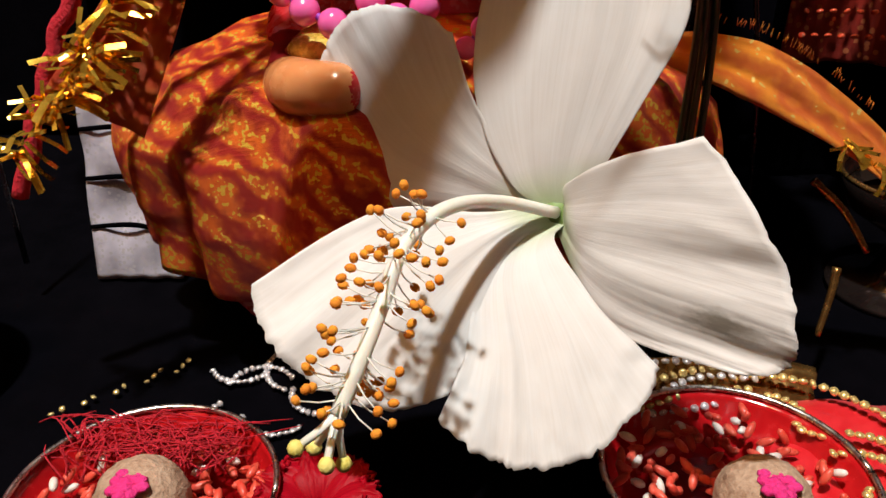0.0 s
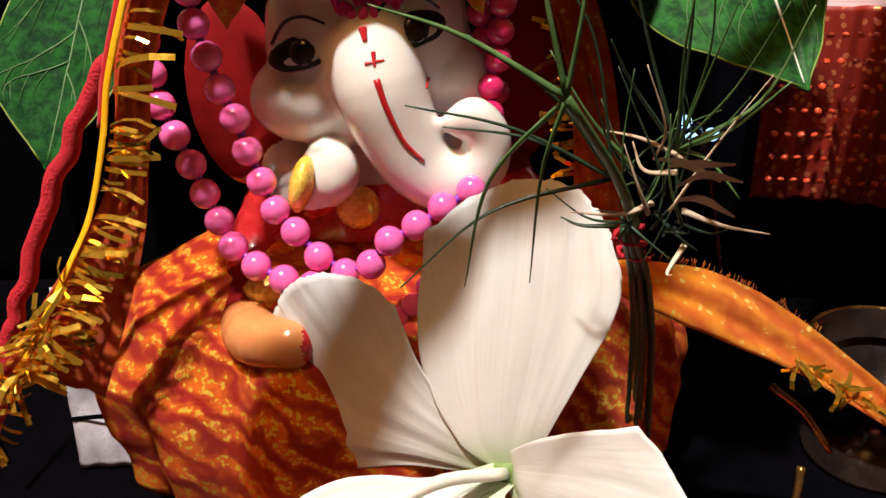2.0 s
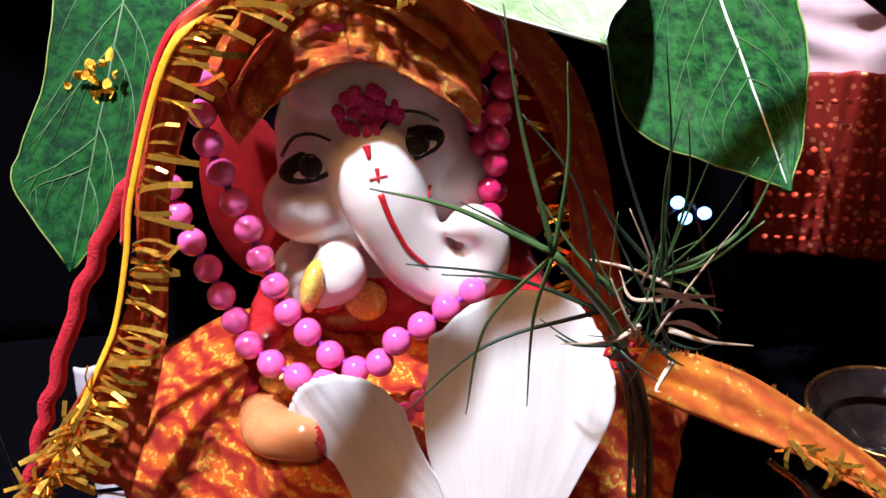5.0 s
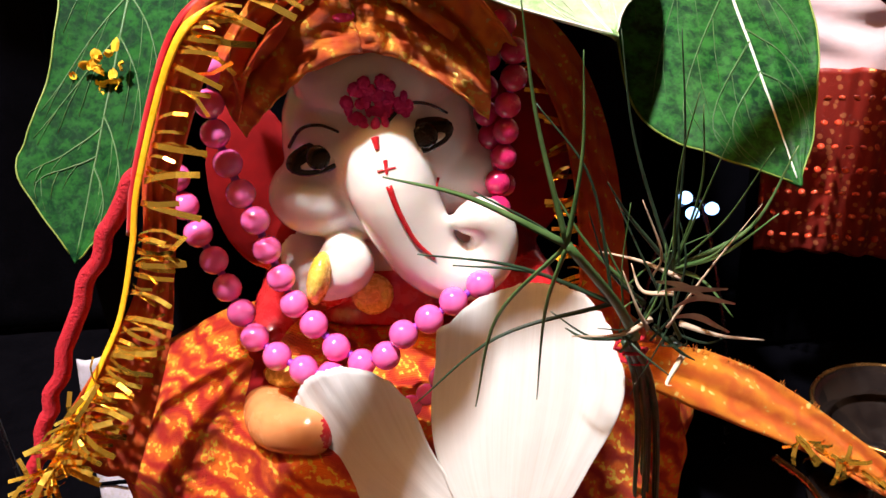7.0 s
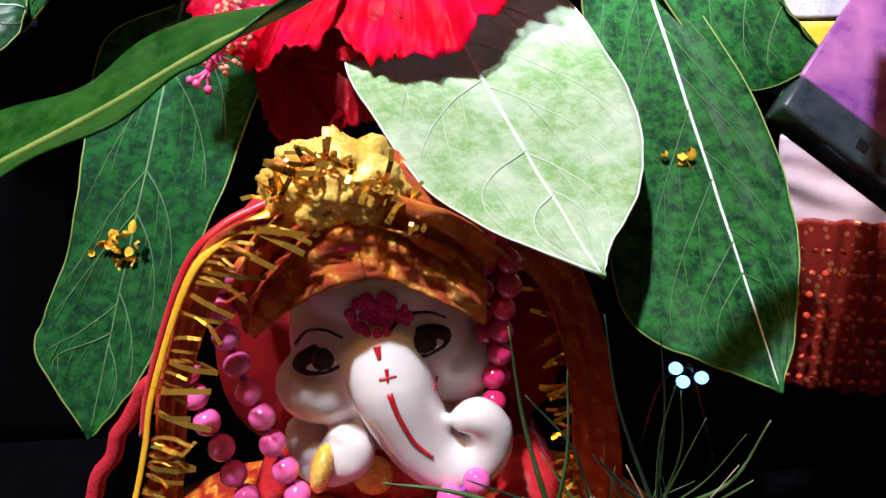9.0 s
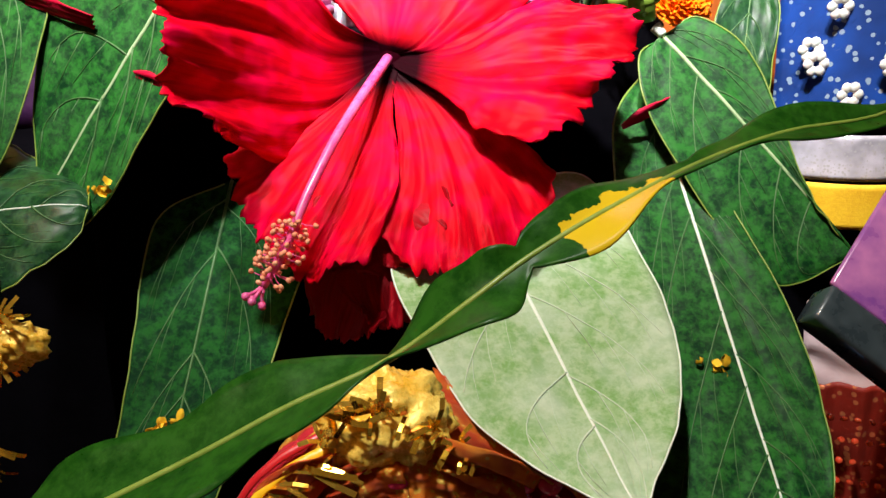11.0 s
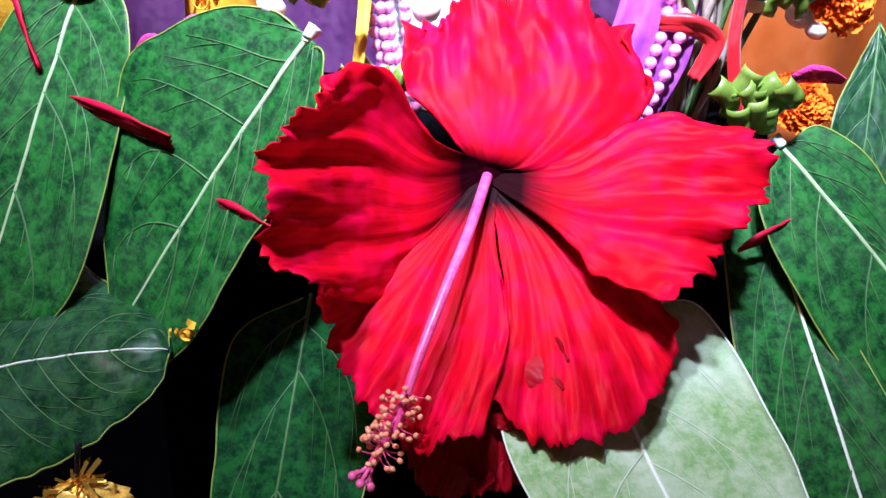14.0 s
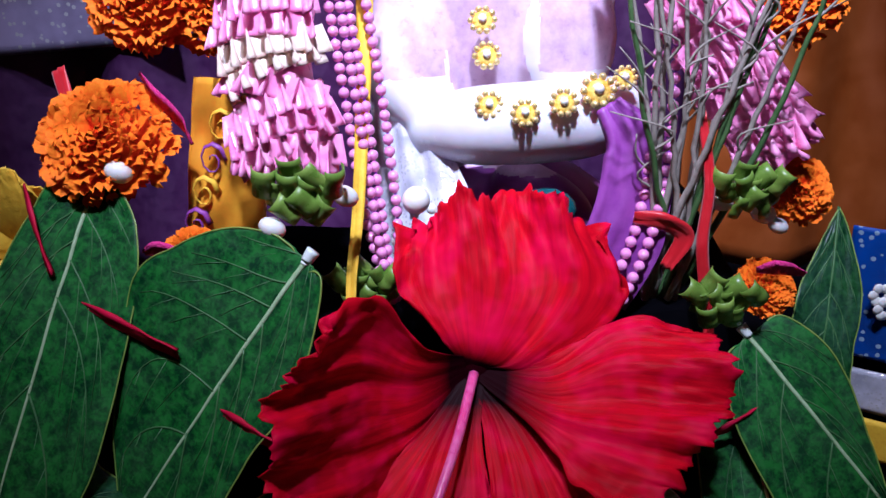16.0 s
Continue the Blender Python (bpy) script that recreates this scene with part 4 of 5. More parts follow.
SCARF = ((-8, 172, 172), (-16, 168, 167), (-27, 163, 163), (-35, 160, 155), (-46, 159, 132), (-50, 158, 119), (-55, 156, 105), (-60, 153, 96), (-67, 150, 85), (-76, 146, 71))
scarf = thing("head_scarf", (-8, 172, 172), "orange scarf with a gold tinsel edge draped over the idol", "scarf")
inv = scarf.matrix_world.inverted()
part("left_fall", ribbon(bmesh.new(), [(x + 2.5 + 0.9 * max(0, k - 4), y + 3, z) for k, (x, y, z) in enumerate(SCARF)], (8, 9, 10, 8, 6, 7, 11, 15, 20), ((0.5, 0.75, 0.2), (0.95, 0.25, 0.1)), 70, 10, 0.8), M_ORANGE_CLOTH, scarf, m=inv, thick=0.3)
SCARF_R = ((2, 178, 170), (13, 180, 164), (26, 186, 154), (38, 190, 140), (45, 191, 118), (48, 190, 90), (48, 188, 68), (50, 184, 34), (52, 180, 6))
part("right_fall", ribbon(bmesh.new(), SCARF_R, (18, 16, 14, 14, 16, 18, 20), ((0.4, 0.85, 0.1), (0.95, 0.2, 0.1)), 60, 8, 0.8, 2.0), M_ORANGE_CLOTH, scarf, m=inv, thick=0.3)
part("gold_edge", tube(bmesh.new(), spline([(x - 1, y - 1, z) for x, y, z in SCARF], 60), 1.15, 0.6, 8, 0.4), M_YELLOW_SATIN, scarf, "shiny gold edging", m=inv)
part("red_lining", tube(bmesh.new(), spline([(x - 2.5, y + 2, z + 1.2) for x, y, z in SCARF[:6]], 40), 1.1, 0.7, 8, 0.5), M_RED_CLOTH, scarf, "red rolled hem", m=inv)


def tinsel(parent, path, count, length, seed, material=None, spread=1.0, forward=(0.7, -0.5, 0)):
    """Short foil strips sticking out along a path, each a piece of its own."""
    rng = random.Random(seed)
    bm = bmesh.new()
    uvg = [(0, 0.0), (0.35, 0.25), (0.7, 0.2), (1, -0.3)]
    rows = [[bm.verts.new((s * 0.5, y, z)) for s in (-1, 1)] for y, z in uvg]
    for a, b in zip(rows, rows[1:]):
        bm.faces.new((a[0], a[1], b[1], b[0]))
    bmesh.ops.scale(bm, vec=(1, length, length * 0.35), verts=bm.verts)
    me = to_mesh("tinsel_strip", bm, material or M_FOIL, False)
    pinv = parent.matrix_world.inverted()
    pts = spline(path, 200)
    for k in range(count):
        p = pts[int(rng.random() * 200)]
        f = Vector(forward) + Vector((rng.gauss(0, 0.5), rng.gauss(0, 0.4), rng.gauss(0, 0.4))) * spread
        n = Vector((rng.gauss(0, 0.4), -0.8 + rng.gauss(0, 0.5), 0.5 + rng.gauss(0, 0.5)))
        part("tinsel_strip", me, None, parent, m=pinv @ basis(p, f, n) @ Matrix.Scale(rng.uniform(0.6, 1.25), 4))


tinsel(scarf, [(x, y - 0.5, z) for x, y, z in SCARF], 95, 10.5, 3, spread=0.5, forward=(1.0, -0.45, -0.05))
tinsel(scarf, [(x - 4, y - 2, z) for x, y, z in SCARF_R[2:7]], 55, 8.0, 8, spread=0.6, forward=(-1.0, -0.5, 0.1))
tinsel(scarf, ((-62, 150, 92), (-72, 146, 78), (-84, 142, 64)), 60, 9, 5, spread=2.0, forward=(-0.2, -0.5, -0.3))

part("woollen_cord", tube(bmesh.new(), [p + Vector((0.5 * math.sin(k * 0.9), 0, 0.4 * math.cos(k * 1.3))) for k, p in enumerate(spline(((-18, 174, 167), (-29, 169, 162), (-39, 166, 150), (-46, 163, 136), (-55, 162, 124), (-66, 160, 106), (-76, 157, 86), (-82, 155, 73), (-90, 152, 52)), 90))], 1.9, 1.7, 8), M_CORD, scarf, "thick red woollen cord", m=inv)

crown = thing("headdress", (-3, 178, 168), "crumpled gold tinsel crown with orange cloth folds on the idol", "crown")
inv = crown.matrix_world.inverted()
bm = bmesh.new()
bmesh.ops.create_icosphere(bm, subdivisions=5, radius=1)
for v in bm.verts:
    n = v.co.normalized()
    r = 1 + 0.22 * rough_noise(n, 3.1) + 0.16 * abs(rough_noise(n, 7.5)) + 0.12 * abs(rough_noise(n, 15))
    v.co = Vector((-8 + 13.5 * n.x * r, 173 + 10 * n.y * r, 167.5 + 10.5 * n.z * r))
part("gold_knot", bm, M_GOLD, crown, "crumpled gold foil", m=inv)
for k, (path, wd) in enumerate(((((0, 168, 166), (9, 167, 162), (17, 171, 156), (23, 178, 148)), (9, 12, 10)), (((-4, 168, 165), (-14, 168, 160), (-24, 170, 152), (-30, 172, 142)), (10, 14, 12)),
                                (((-2, 168, 162), (6, 167, 158), (14, 170, 152)), (6, 8, 6)), (((-8, 166, 162), (-18, 166, 155), (-27, 170, 146)), (6, 9, 8)))):
    part("cloth_fold", ribbon(bmesh.new(), path, wd, ((0.3, -0.6, 0.7), (0.5, -0.5, 0.6)), 30, 10, 1.0, k * 1.7, 2), M_ORANGE_CLOTH if k % 2 else M_RIBBON_CLOTH, crown, m=inv, thick=0.4)


def turban(u, v, sd):
    """Half of the cloth wound over the head, parted at the brow."""
    low = Vector((-2 + sd * (27 if sd < 0 else 23) * u ** 0.9, 163.5 + 10 * u * u, 151.5 - 17 * u ** 1.5))
    top = Vector((-6 + sd * (27 if sd < 0 else 24) * u, 172 + 10 * u, 174 - 18 * u ** 1.8))
    p = low.lerp(top, v) + Vector((sd * 2 * math.sin(math.pi * v) * u, -3.2 * math.sin(math.pi * v), 0.6))
    return p + Vector((0, -0.9, 0.5)) * (0.5 * math.sin(v * 19 + u * 5) + 1.6 * rough_noise((u * 4 + sd, v * 5, 3), 1.0) + 1.5 * abs(rough_noise((u * 7 + sd, v * 15, 6), 1.0)))


for sd in (-1, 1):
    part("turban_half", grid(44, 40, lambda u, v: turban(u, v, sd)), M_TISSUE, crown, m=inv, thick=0.5)
tinsel(crown, ((-20, 164, 168), (-10, 163, 176), (2, 164, 172), (10, 167, 162)), 60, 5.5, 12, spread=1.6, forward=(0, -0.5, 0.4))
part("powder_dab", ball(bmesh.new(), (-5, 163.8, 159), (2.2, 0.8, 1.4), 12), M_KUMKUM, crown, "pink powder", m=inv)


def skirt(u, v):
    prof = ((24, 84), (46, 78), (64, 70), (74, 58), (76, 42), (71, 24))
    s = v * 5
    i = min(4, int(s))
    t = s - i
    r = prof[i][0] + (prof[i + 1][0] - prof[i][0]) * t
    z = prof[i][1] + (prof[i + 1][1] - prof[i][1]) * t
    a = math.pi * (0.92 + 1.16 * u)
    f = 1 + 0.05 * math.sin(a * 17 + 2 * v) * v + 0.07 * rough_noise((a * 3, v * 4, 1), 1.0)
    return (-5 + r * f * math.cos(a), 196 + 0.70 * r * f * math.sin(a), z + 2.5 * rough_noise((a * 5, v * 5, 4), 1.0) * (1 - v) * v * 3)


whole("idol_skirt", grid(120, 50, skirt), M_BROCADE, (0, 0, 0), "orange and red brocade skirt with gold thread figures", "cloth", thick=0.5)

streamer = thing("ribbon_streamer", (50, 164, 84), "amber brocade ribbon with a frayed edge and gold fringe", "ribbon")
inv = streamer.matrix_world.inverted()
part("band", ribbon(bmesh.new(), ((44, 170, 80), (52, 164, 80), (64, 161, 77), (76, 160, 71), (90, 159, 62), (104, 158, 51), (112, 158, 44)), (4, 9, 13, 13, 10, 8, 6), ((0.2, 0.55, 0.8), (0.25, 0.5, 0.8)), 60, 12, 0.7, 1.0, 2), M_RIBBON_CLOTH, streamer, m=inv, thick=0.3)
tinsel(streamer, ((84, 157, 64), (96, 156, 56), (112, 156, 45)), 30, 6, 21, forward=(0.4, -0.3, -0.4))
fr = bmesh.new()
rng = random.Random(17)
top_edge = spline(((52, 162, 87), (64, 158, 85), (76, 157, 79), (90, 157, 69)), 60)
for k in range(70):
    p = top_edge[rng.randrange(60)]
    tube(fr, (p, p + Vector((rng.uniform(-0.4, 0.8), -0.4, rng.uniform(0.6, 2.2)))), 0.1, 0.05, 3)
tagged(part("frayed_threads", fr, M_RIBBON_CLOTH, streamer, m=inv), kind="stuff")

# ---- the grass bunch ----
grass = thing("grass_bunch", (40, 125, 112), "bunch of green grass blades tied with red thread", "grass")
inv = grass.matrix_world.inverted()
NODE, ROOT, TUFT = (28, 112, 135), (41, 126, 111), (47, 128, 122)


def blade(a, b, sag, r, material):
    a, b = Vector(a), Vector(b)
    mid = (a + b) / 2 + Vector(sag)
    part("blade", tube(bmesh.new(), spline((a, mid, b), 14), r, 0.12, 5, 0.45), material, grass, m=inv)


part("stem", tube(bmesh.new(), spline((ROOT, (36, 119, 122), NODE), 10), 0.9, 0.7, 6), M_GRASS, grass, m=inv)
for tip, sag in (((22.5, 111, 168), (-1, 0, 1)), ((30, 112, 160.5), (1, 0, 0)), ((5, 107, 148), (-1, 0, 2)), ((14.5, 114, 108), (-3, -1, 3)), ((24, 117, 106.5), (-1, -2, 4))):
    blade(NODE, tip, sag, 0.62, M_GRASS)
for tip, sag in (((8, 112, 135), (0, 0, 2)), ((5, 119, 105.5), (-2, -1, 4)), ((25, 119, 152.5), (2, 0, 4)), ((12.5, 117, 130.5), (0, 0, 2)), ((16, 113, 143), (1, 0, 2))):
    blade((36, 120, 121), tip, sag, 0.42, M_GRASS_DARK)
for tip, sag in (((45, 124, 160), (1, 0, 2)), ((62.5, 124, 142.5), (3, 0, -3)), ((57, 119, 144), (1, 0, -1)), ((53.5, 119, 132), (1, 0, -1)), ((40, 124, 101), (3, 0, 2)), ((38, 129, 159.5), (-2, 0, 2)),
                 ((52, 122, 145), (0, 0, 0)), ((48, 122, 150), (2, 0, 1)), ((60, 122, 133), (0, 0, -2)), ((55, 122, 116), (0, 0, 2)), ((35, 121, 140), (-2, 0, 2)), ((47, 121, 152), (-1, 0, 2))):
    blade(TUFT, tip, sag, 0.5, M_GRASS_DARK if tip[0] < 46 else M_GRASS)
rng = random.Random(31)
for k in range(34):
    a = Vector(ROOT) + Vector((rng.uniform(-3, 8), rng.uniform(-2, 3), rng.uniform(-4, 12)))
    tip = a + Vector((rng.uniform(-14, 16), rng.uniform(-8, 6), rng.uniform(-8, 20)))
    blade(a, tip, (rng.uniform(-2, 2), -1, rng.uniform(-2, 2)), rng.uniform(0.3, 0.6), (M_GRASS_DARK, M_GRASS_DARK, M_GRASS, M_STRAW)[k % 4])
for k in range(4):
    a = Vector((43, 124, 118)) + Vector((rng.uniform(-5, 5), rng.uniform(-3, 1), rng.uniform(-4, 4)))
    part("dry_husk", ribbon(bmesh.new(), (a, a + Vector((4, -1, rng.uniform(-2, 3))), a + Vector((9, -1, rng.uniform(-4, 4)))), (0.6, 1.7, 0.4), ((0, -0.5, 1), (0, -0.4, 1)), 10, 3, 0.2), M_STRAW, grass, m=inv)
STEMS = spline(((40, 127, 110), (46, 140, 92), (52, 158, 60), (54, 166, 2)), 60)
part("red_binding", tube(bmesh.new(), [p + Vector((2.6 * math.cos(k * 1.1), 1.5 * math.sin(k * 1.1), 0)) for k, p in enumerate(STEMS[:12])], 0.5, 0.5, 6), M_CORD, grass, "red thread wound round the stems", m=inv)
for k in range(9):
    off = Vector((rng.uniform(-2.2, 2.2), rng.uniform(-2, 2), 0))
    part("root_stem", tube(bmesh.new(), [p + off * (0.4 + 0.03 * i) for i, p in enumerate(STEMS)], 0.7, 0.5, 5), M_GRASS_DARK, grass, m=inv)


# ---- dishes and small things at the idol's feet ----
def dish(at, r, seed, label):
    ob = thing("offering_dish", at, label, "dish", "dishes in front of the idol")
    bm = bmesh.new()
    prof = ((0.0, 1.2), (0.6, 1.4), (0.85, 4), (0.97, 9.5), (1.0, 12), (1.0, 11), (0.90, 4), (0.64, 0.2), (0.0, 0.0))
    rings = [[bm.verts.new((r * p * math.cos(a), r * p * math.sin(a), z)) for a in (6.2832 * i / 48 for i in range(48))] for p, z in prof[1:-1]]
    for a, b in zip(rings, rings[1:]):
        for i in range(48):
            bm.faces.new((a[i], a[(i + 1) % 48], b[(i + 1) % 48], b[i]))
    bm.faces.new(rings[0])
    bm.faces.new(rings[-1][::-1])
    part("bowl", bm, M_DISH, ob)
    part("rim", tube(bmesh.new(), [(r * math.cos(6.2832 * i / 60), r * math.sin(6.2832 * i / 60), 12) for i in range(61)], 0.65, 0.65, 6), M_STEEL, ob, "thin bright metal rim")
    rng = random.Random(seed)
    grain = to_mesh("grain", ball(bmesh.new(), (0, 0, 0), (2.3, 0.9, 0.9), 8), M_RICE)
    pale = to_mesh("grain", ball(bmesh.new(), (0, 0, 0), (2.0, 0.9, 0.9), 8), M_RICE_PALE)
    for k in range(150):
        a, q = rng.random() * 6.28, r * 0.86 * math.sqrt(rng.random())
        z = 3 + 4.5 * (q / r) + rng.random() * 3.5
        m = Matrix.Translation(Vector((at[0] + q * math.cos(a), at[1] + q * math.sin(a), at[2] + z)) * MM) @ Euler((rng.gauss(0, 0.5), rng.gauss(0, 0.5), rng.random() * 6)).to_matrix().to_4x4()
        g = part("grain", pale if rng.random() < 0.16 else grain, None, ob, m=ob.matrix_world.inverted() @ m)
    return ob


dish((-55.5, 105.5, 1), 24.5, 1, "round red dish with a steel rim and red grains")
dish((56, 111, 1), 25.5, 2, "round red dish with a steel rim and red grains")


def nut(at, label):
    ob = thing("areca_nut", at, label, "nut", "nuts in the dishes")
    bm = bmesh.new()
    bmesh.ops.create_icosphere(bm, subdivisions=4, radius=1)
    for v in bm.verts:
        n = v.co.normalized()
        v.co = n * 8.6 * (1 + 0.05 * rough_noise(n, 4) + 0.03 * rough_noise(n, 11))
    part("shell", bm, M_NUT, ob)
    bm = bmesh.new()
    for k in range(16):
        a = k * 2.4
        ball(bm, (0.75 * math.sqrt(k) * math.cos(a), -3.4 + 0.75 * math.sqrt(k) * math.sin(a), 7.9 + 0.2 * math.sin(k)), (1.4, 1.3, 0.7), 8)
    part("powder_dab", bm, M_KUMKUM, ob, "pink powder dab")


nut((-54.5, 103, 13), "rough brown areca nut with a pink powder dab")
nut((58, 103, 13), "rough brown areca nut with a pink powder dab")
tuft = thing("red_thread_tuft", (-56, 116, 14), "tuft of loose dark red woollen threads", "thread")
bm = bmesh.new()
rng = random.Random(40)
for k in range(150):
    a = Vector((-56 + rng.uniform(-17, 15), 112 + rng.uniform(-2, 9), 11 + rng.uniform(0, 3)))
    tube(bm, spline((a, a + Vector((rng.uniform(-5, 5), rng.uniform(1, 5), rng.uniform(1, 4))), a + Vector((rng.uniform(-14, 14), rng.uniform(2, 9), rng.uniform(-1, 3)))), 6), 0.22, 0.12, 4)
tagged(part("strand", bm, M_CORD, tuft, m=tuft.matrix_world.inverted()), kind="stuff")

rp = thing("red_blossom", (-24, 108, 4), "small crumpled red flower lying on the cloth", "flower")
for k in range(7):
    a = k * 0.9
    round_petal(rp, (-24, 108, 4), (-24 + 12 * math.cos(a), 108 + 10 * math.sin(a), 11), (-0.4 * math.cos(a), -0.4 * math.sin(a), 1), 14, M_DARK_RED_PETAL, 0.6, 0.1, 0.2, k)


def sequin_run(parent, path, gap, r, material, seed=0):
    pinv = parent.matrix_world.inverted()
    me = to_mesh("sequin", ball(bmesh.new(), (0, 0, 0), (r * 1.2, r * 1.2, r * 0.7), 8), material)
    rng = random.Random(seed)
    for p in even(path, gap):
        part("sequin", me, None, parent, m=pinv @ Matrix.Translation(p * MM) @ Euler((rng.gauss(0, 0.5), rng.gauss(0, 0.5), 0)).to_matrix().to_4x4())


red_cloth = thing("sequinned_cloth", (92, 118, 2), "folded red satin cloth with gold sequin scrolls", "cloth")
part("cloth", grid(40, 30, lambda u, v: (-26 + 62 * u, -34 + 62 * v, 6 + 4 * rough_noise((u * 3, v * 3, 2), 1.0) - 8 * (2 * u - 1) ** 6 - 8 * (2 * v - 1) ** 6)), M_RED_CLOTH, red_cloth, thick=0.6)
sequin_run(red_cloth, ((66, 142, 11), (74, 142, 12), (84, 138, 12), (92, 130, 12), (98, 120, 12), (108, 112, 12)), 2.1, 1.0, M_SEQUIN, 1)
sequin_run(red_cloth, ((68, 134, 11), (73, 136, 11), (77, 131, 11), (74, 126, 11), (79, 122, 11)), 1.9, 0.95, M_SEQUIN, 2)
sequin_run(red_cloth, ((78, 118, 11), (86, 117, 11), (92, 111, 11), (88, 106, 11), (80, 108, 11), (80, 100, 11)), 1.8, 0.95, M_SEQUIN, 3)
sequin_run(red_cloth, ((84, 124, 11), (90, 121, 11), (97, 108, 11), (92, 101, 11), (84, 98, 11)), 1.9, 0.95, M_SEQUIN, 4)
for k in range(5):
    sequin_run(red_cloth, ((80 + 2 * k, 96 + k, 11), (86 + k, 99 + 2 * k, 11.5), (93 + k, 96 + 2 * k, 11)), 1.9, 0.9, M_SEQUIN, 5 + k)

lace = thing("gold_lace", (52, 140, 4), "strip of dull gold lace trim with beads", "trim")
inv = lace.matrix_world.inverted()
part("net", ribbon(bmesh.new(), ((26, 132, 12), (40, 136, 11), (54, 140, 9), (70, 143, 8), (84, 140, 7)), (12, 16, 16, 14), ((0.1, 0.5, 0.7), (0.1, 0.6, 0.7)), 50, 8, 0.8, 3.0), M_GLASS, lace, m=inv, thick=0.4)
for k in range(5):
    sequin_run(lace, [(26 + 14 * i + 2 * k, 128 + 3 * i + 2.4 * k + 2 * math.sin(i * 3 + k), 9.5 + 1.6 * k) for i in range(4)], 2.4, 0.9, M_SEQUIN if k % 2 else M_SILVER_SEQUIN, 60 + k)

emb = thing("silver_embroidery", (-40, 150, 1), "curling rows of silver beads stitched on the black cloth", "embroidery")
for k, (cx, cy, r, a0, a1) in enumerate(((-44, 150, 8, 0.5, 3.0), (-34, 158, 10, 2.0, 4.4), (-48, 138, 7, 2.2, 5.0), (-38, 141, 8, 3.4, 5.6), (-28, 148, 8, 3.0, 5.0), (-50, 160, 8, 3.6, 5.8))):
    sequin_run(emb, [(cx + r * math.cos(a0 + (a1 - a0) * i / 5), cy + r * math.sin(a0 + (a1 - a0) * i / 5), 2.6) for i in range(6)], 1.5, 0.75, M_SILVER_SEQUIN, k)
for k in range(5):
    sequin_run(emb, ((-90 + 6 * k, 140 + 4 * k, 2.6), (-88 + 6 * k, 142 + 5 * k, 2.6)), 2.5, 0.7, M_SEQUIN, 30 + k)

plate = thing("silver_plate", (-98, 203, 2), "crumpled silver glitter plate standing behind the skirt", "plate")
part("sheet", grid(24, 30, lambda u, v: (-6 + 26 * u, 12 * v + 2.5 * rough_noise((u * 4, v * 4, 1), 1.0), 56 * v)), M_SILVER, plate, thick=0.8)
for k in range(3):
    part("dark_band", ribbon(bmesh.new(), ((-6, 3 + 3 * k, 16 + 14 * k), (8, 2 + 3 * k, 17 + 14 * k), (20, 3 + 3 * k, 13 + 14 * k)), (1.2, 1.6, 1.2), ((0, 0, 1), (0, 0, 1)), 16, 2, 0.1), M_VELVET_SHADE, plate, thick=0.3)
pot = thing("copper_pot", (-132, 150, 1), "dull copper pot on the black cloth", "pot")
bm = bmesh.new()
prof = ((10, 0), (20, 4), (25, 18), (24, 34), (16, 44), (17, 50), (15.5, 50), (14.5, 44))
rings = [[bm.verts.new((r * math.cos(6.2832 * i / 40), r * math.sin(6.2832 * i / 40), z)) for i in range(40)] for r, z in prof]
for a, b in zip(rings, rings[1:]):
    for i in range(40):
        bm.faces.new((a[i], a[(i + 1) % 40], b[(i + 1) % 40], b[i]))
bm.faces.new(rings[0][::-1])
part("body", bm, surface("copper", (0.35, 0.05, 0.03), (0.5, 0.1, 0.06), 80, 0.35, metal=0.6), pot)

jar = thing("gilt_lamp", (132, 196, 1), "gilt and glass oil lamp standing on the dark cloth", "lamp")
bm = bmesh.new()
prof = ((18, 0), (19, 3), (8, 6), (5, 16), (7, 20), (18, 27), (22, 36), (21, 37), (16, 30))
rings = [[bm.verts.new((r * math.cos(6.2832 * i / 40), r * math.sin(6.2832 * i / 40), z)) for i in range(40)] for r, z in prof]
for a, b in zip(rings, rings[1:]):
    for i in range(40):
        bm.faces.new((a[i], a[(i + 1) % 40], b[(i + 1) % 40], b[i]))
bm.faces.new(rings[0][::-1])
part("stand", bm, surface("smoked glass", (0.008, 0.006, 0.006), (0.02, 0.014, 0.012), 120, 0.12, relief=0.05, coat=0.6), jar)
part("gilt_rim", tube(bmesh.new(), [(21.5 * math.cos(6.2832 * i / 48), 21.5 * math.sin(6.2832 * i / 48), 36.8) for i in range(49)], 0.7, 0.7, 6), M_GLASS, jar, "thin gilt rim")
for a0, b0 in ((((85, 165, 50), (99, 160, 34))), ((93, 160, 30), (88, 152, 16))):
    whole("gilt_stick", tube(bmesh.new(), spline((a0, tuple((p + q) / 2 + 1 for p, q in zip(a0, b0)), b0), 10), 1.1, 0.8, 6), M_GLASS, (0, 0, 0), "thin gilt stick leaning on the lamp", "stick", "gilt sticks")

lights = thing("string_light", (78, 214, 1), "string of small cold white lamps on a dark wire", "light string")
linv = lights.matrix_world.inverted()
part("wire", tube(bmesh.new(), spline(((96, 220, 1), (90, 216, 50), (80, 212, 92), (76, 212, 98), (68, 212, 88), (62, 216, 40), (60, 220, 1)), 40), 0.7, 0.7, 6), M_BLACK_PAINT, lights, m=linv)
for p in ((80, 208, 97), (75, 208, 96), (72.5, 207, 101)):
    bm = ball(bmesh.new(), p, (1.9, 1.9, 1.7), 12)
    part("bulb", bm, M_LED, lights, "glowing cold white bulb", m=linv)

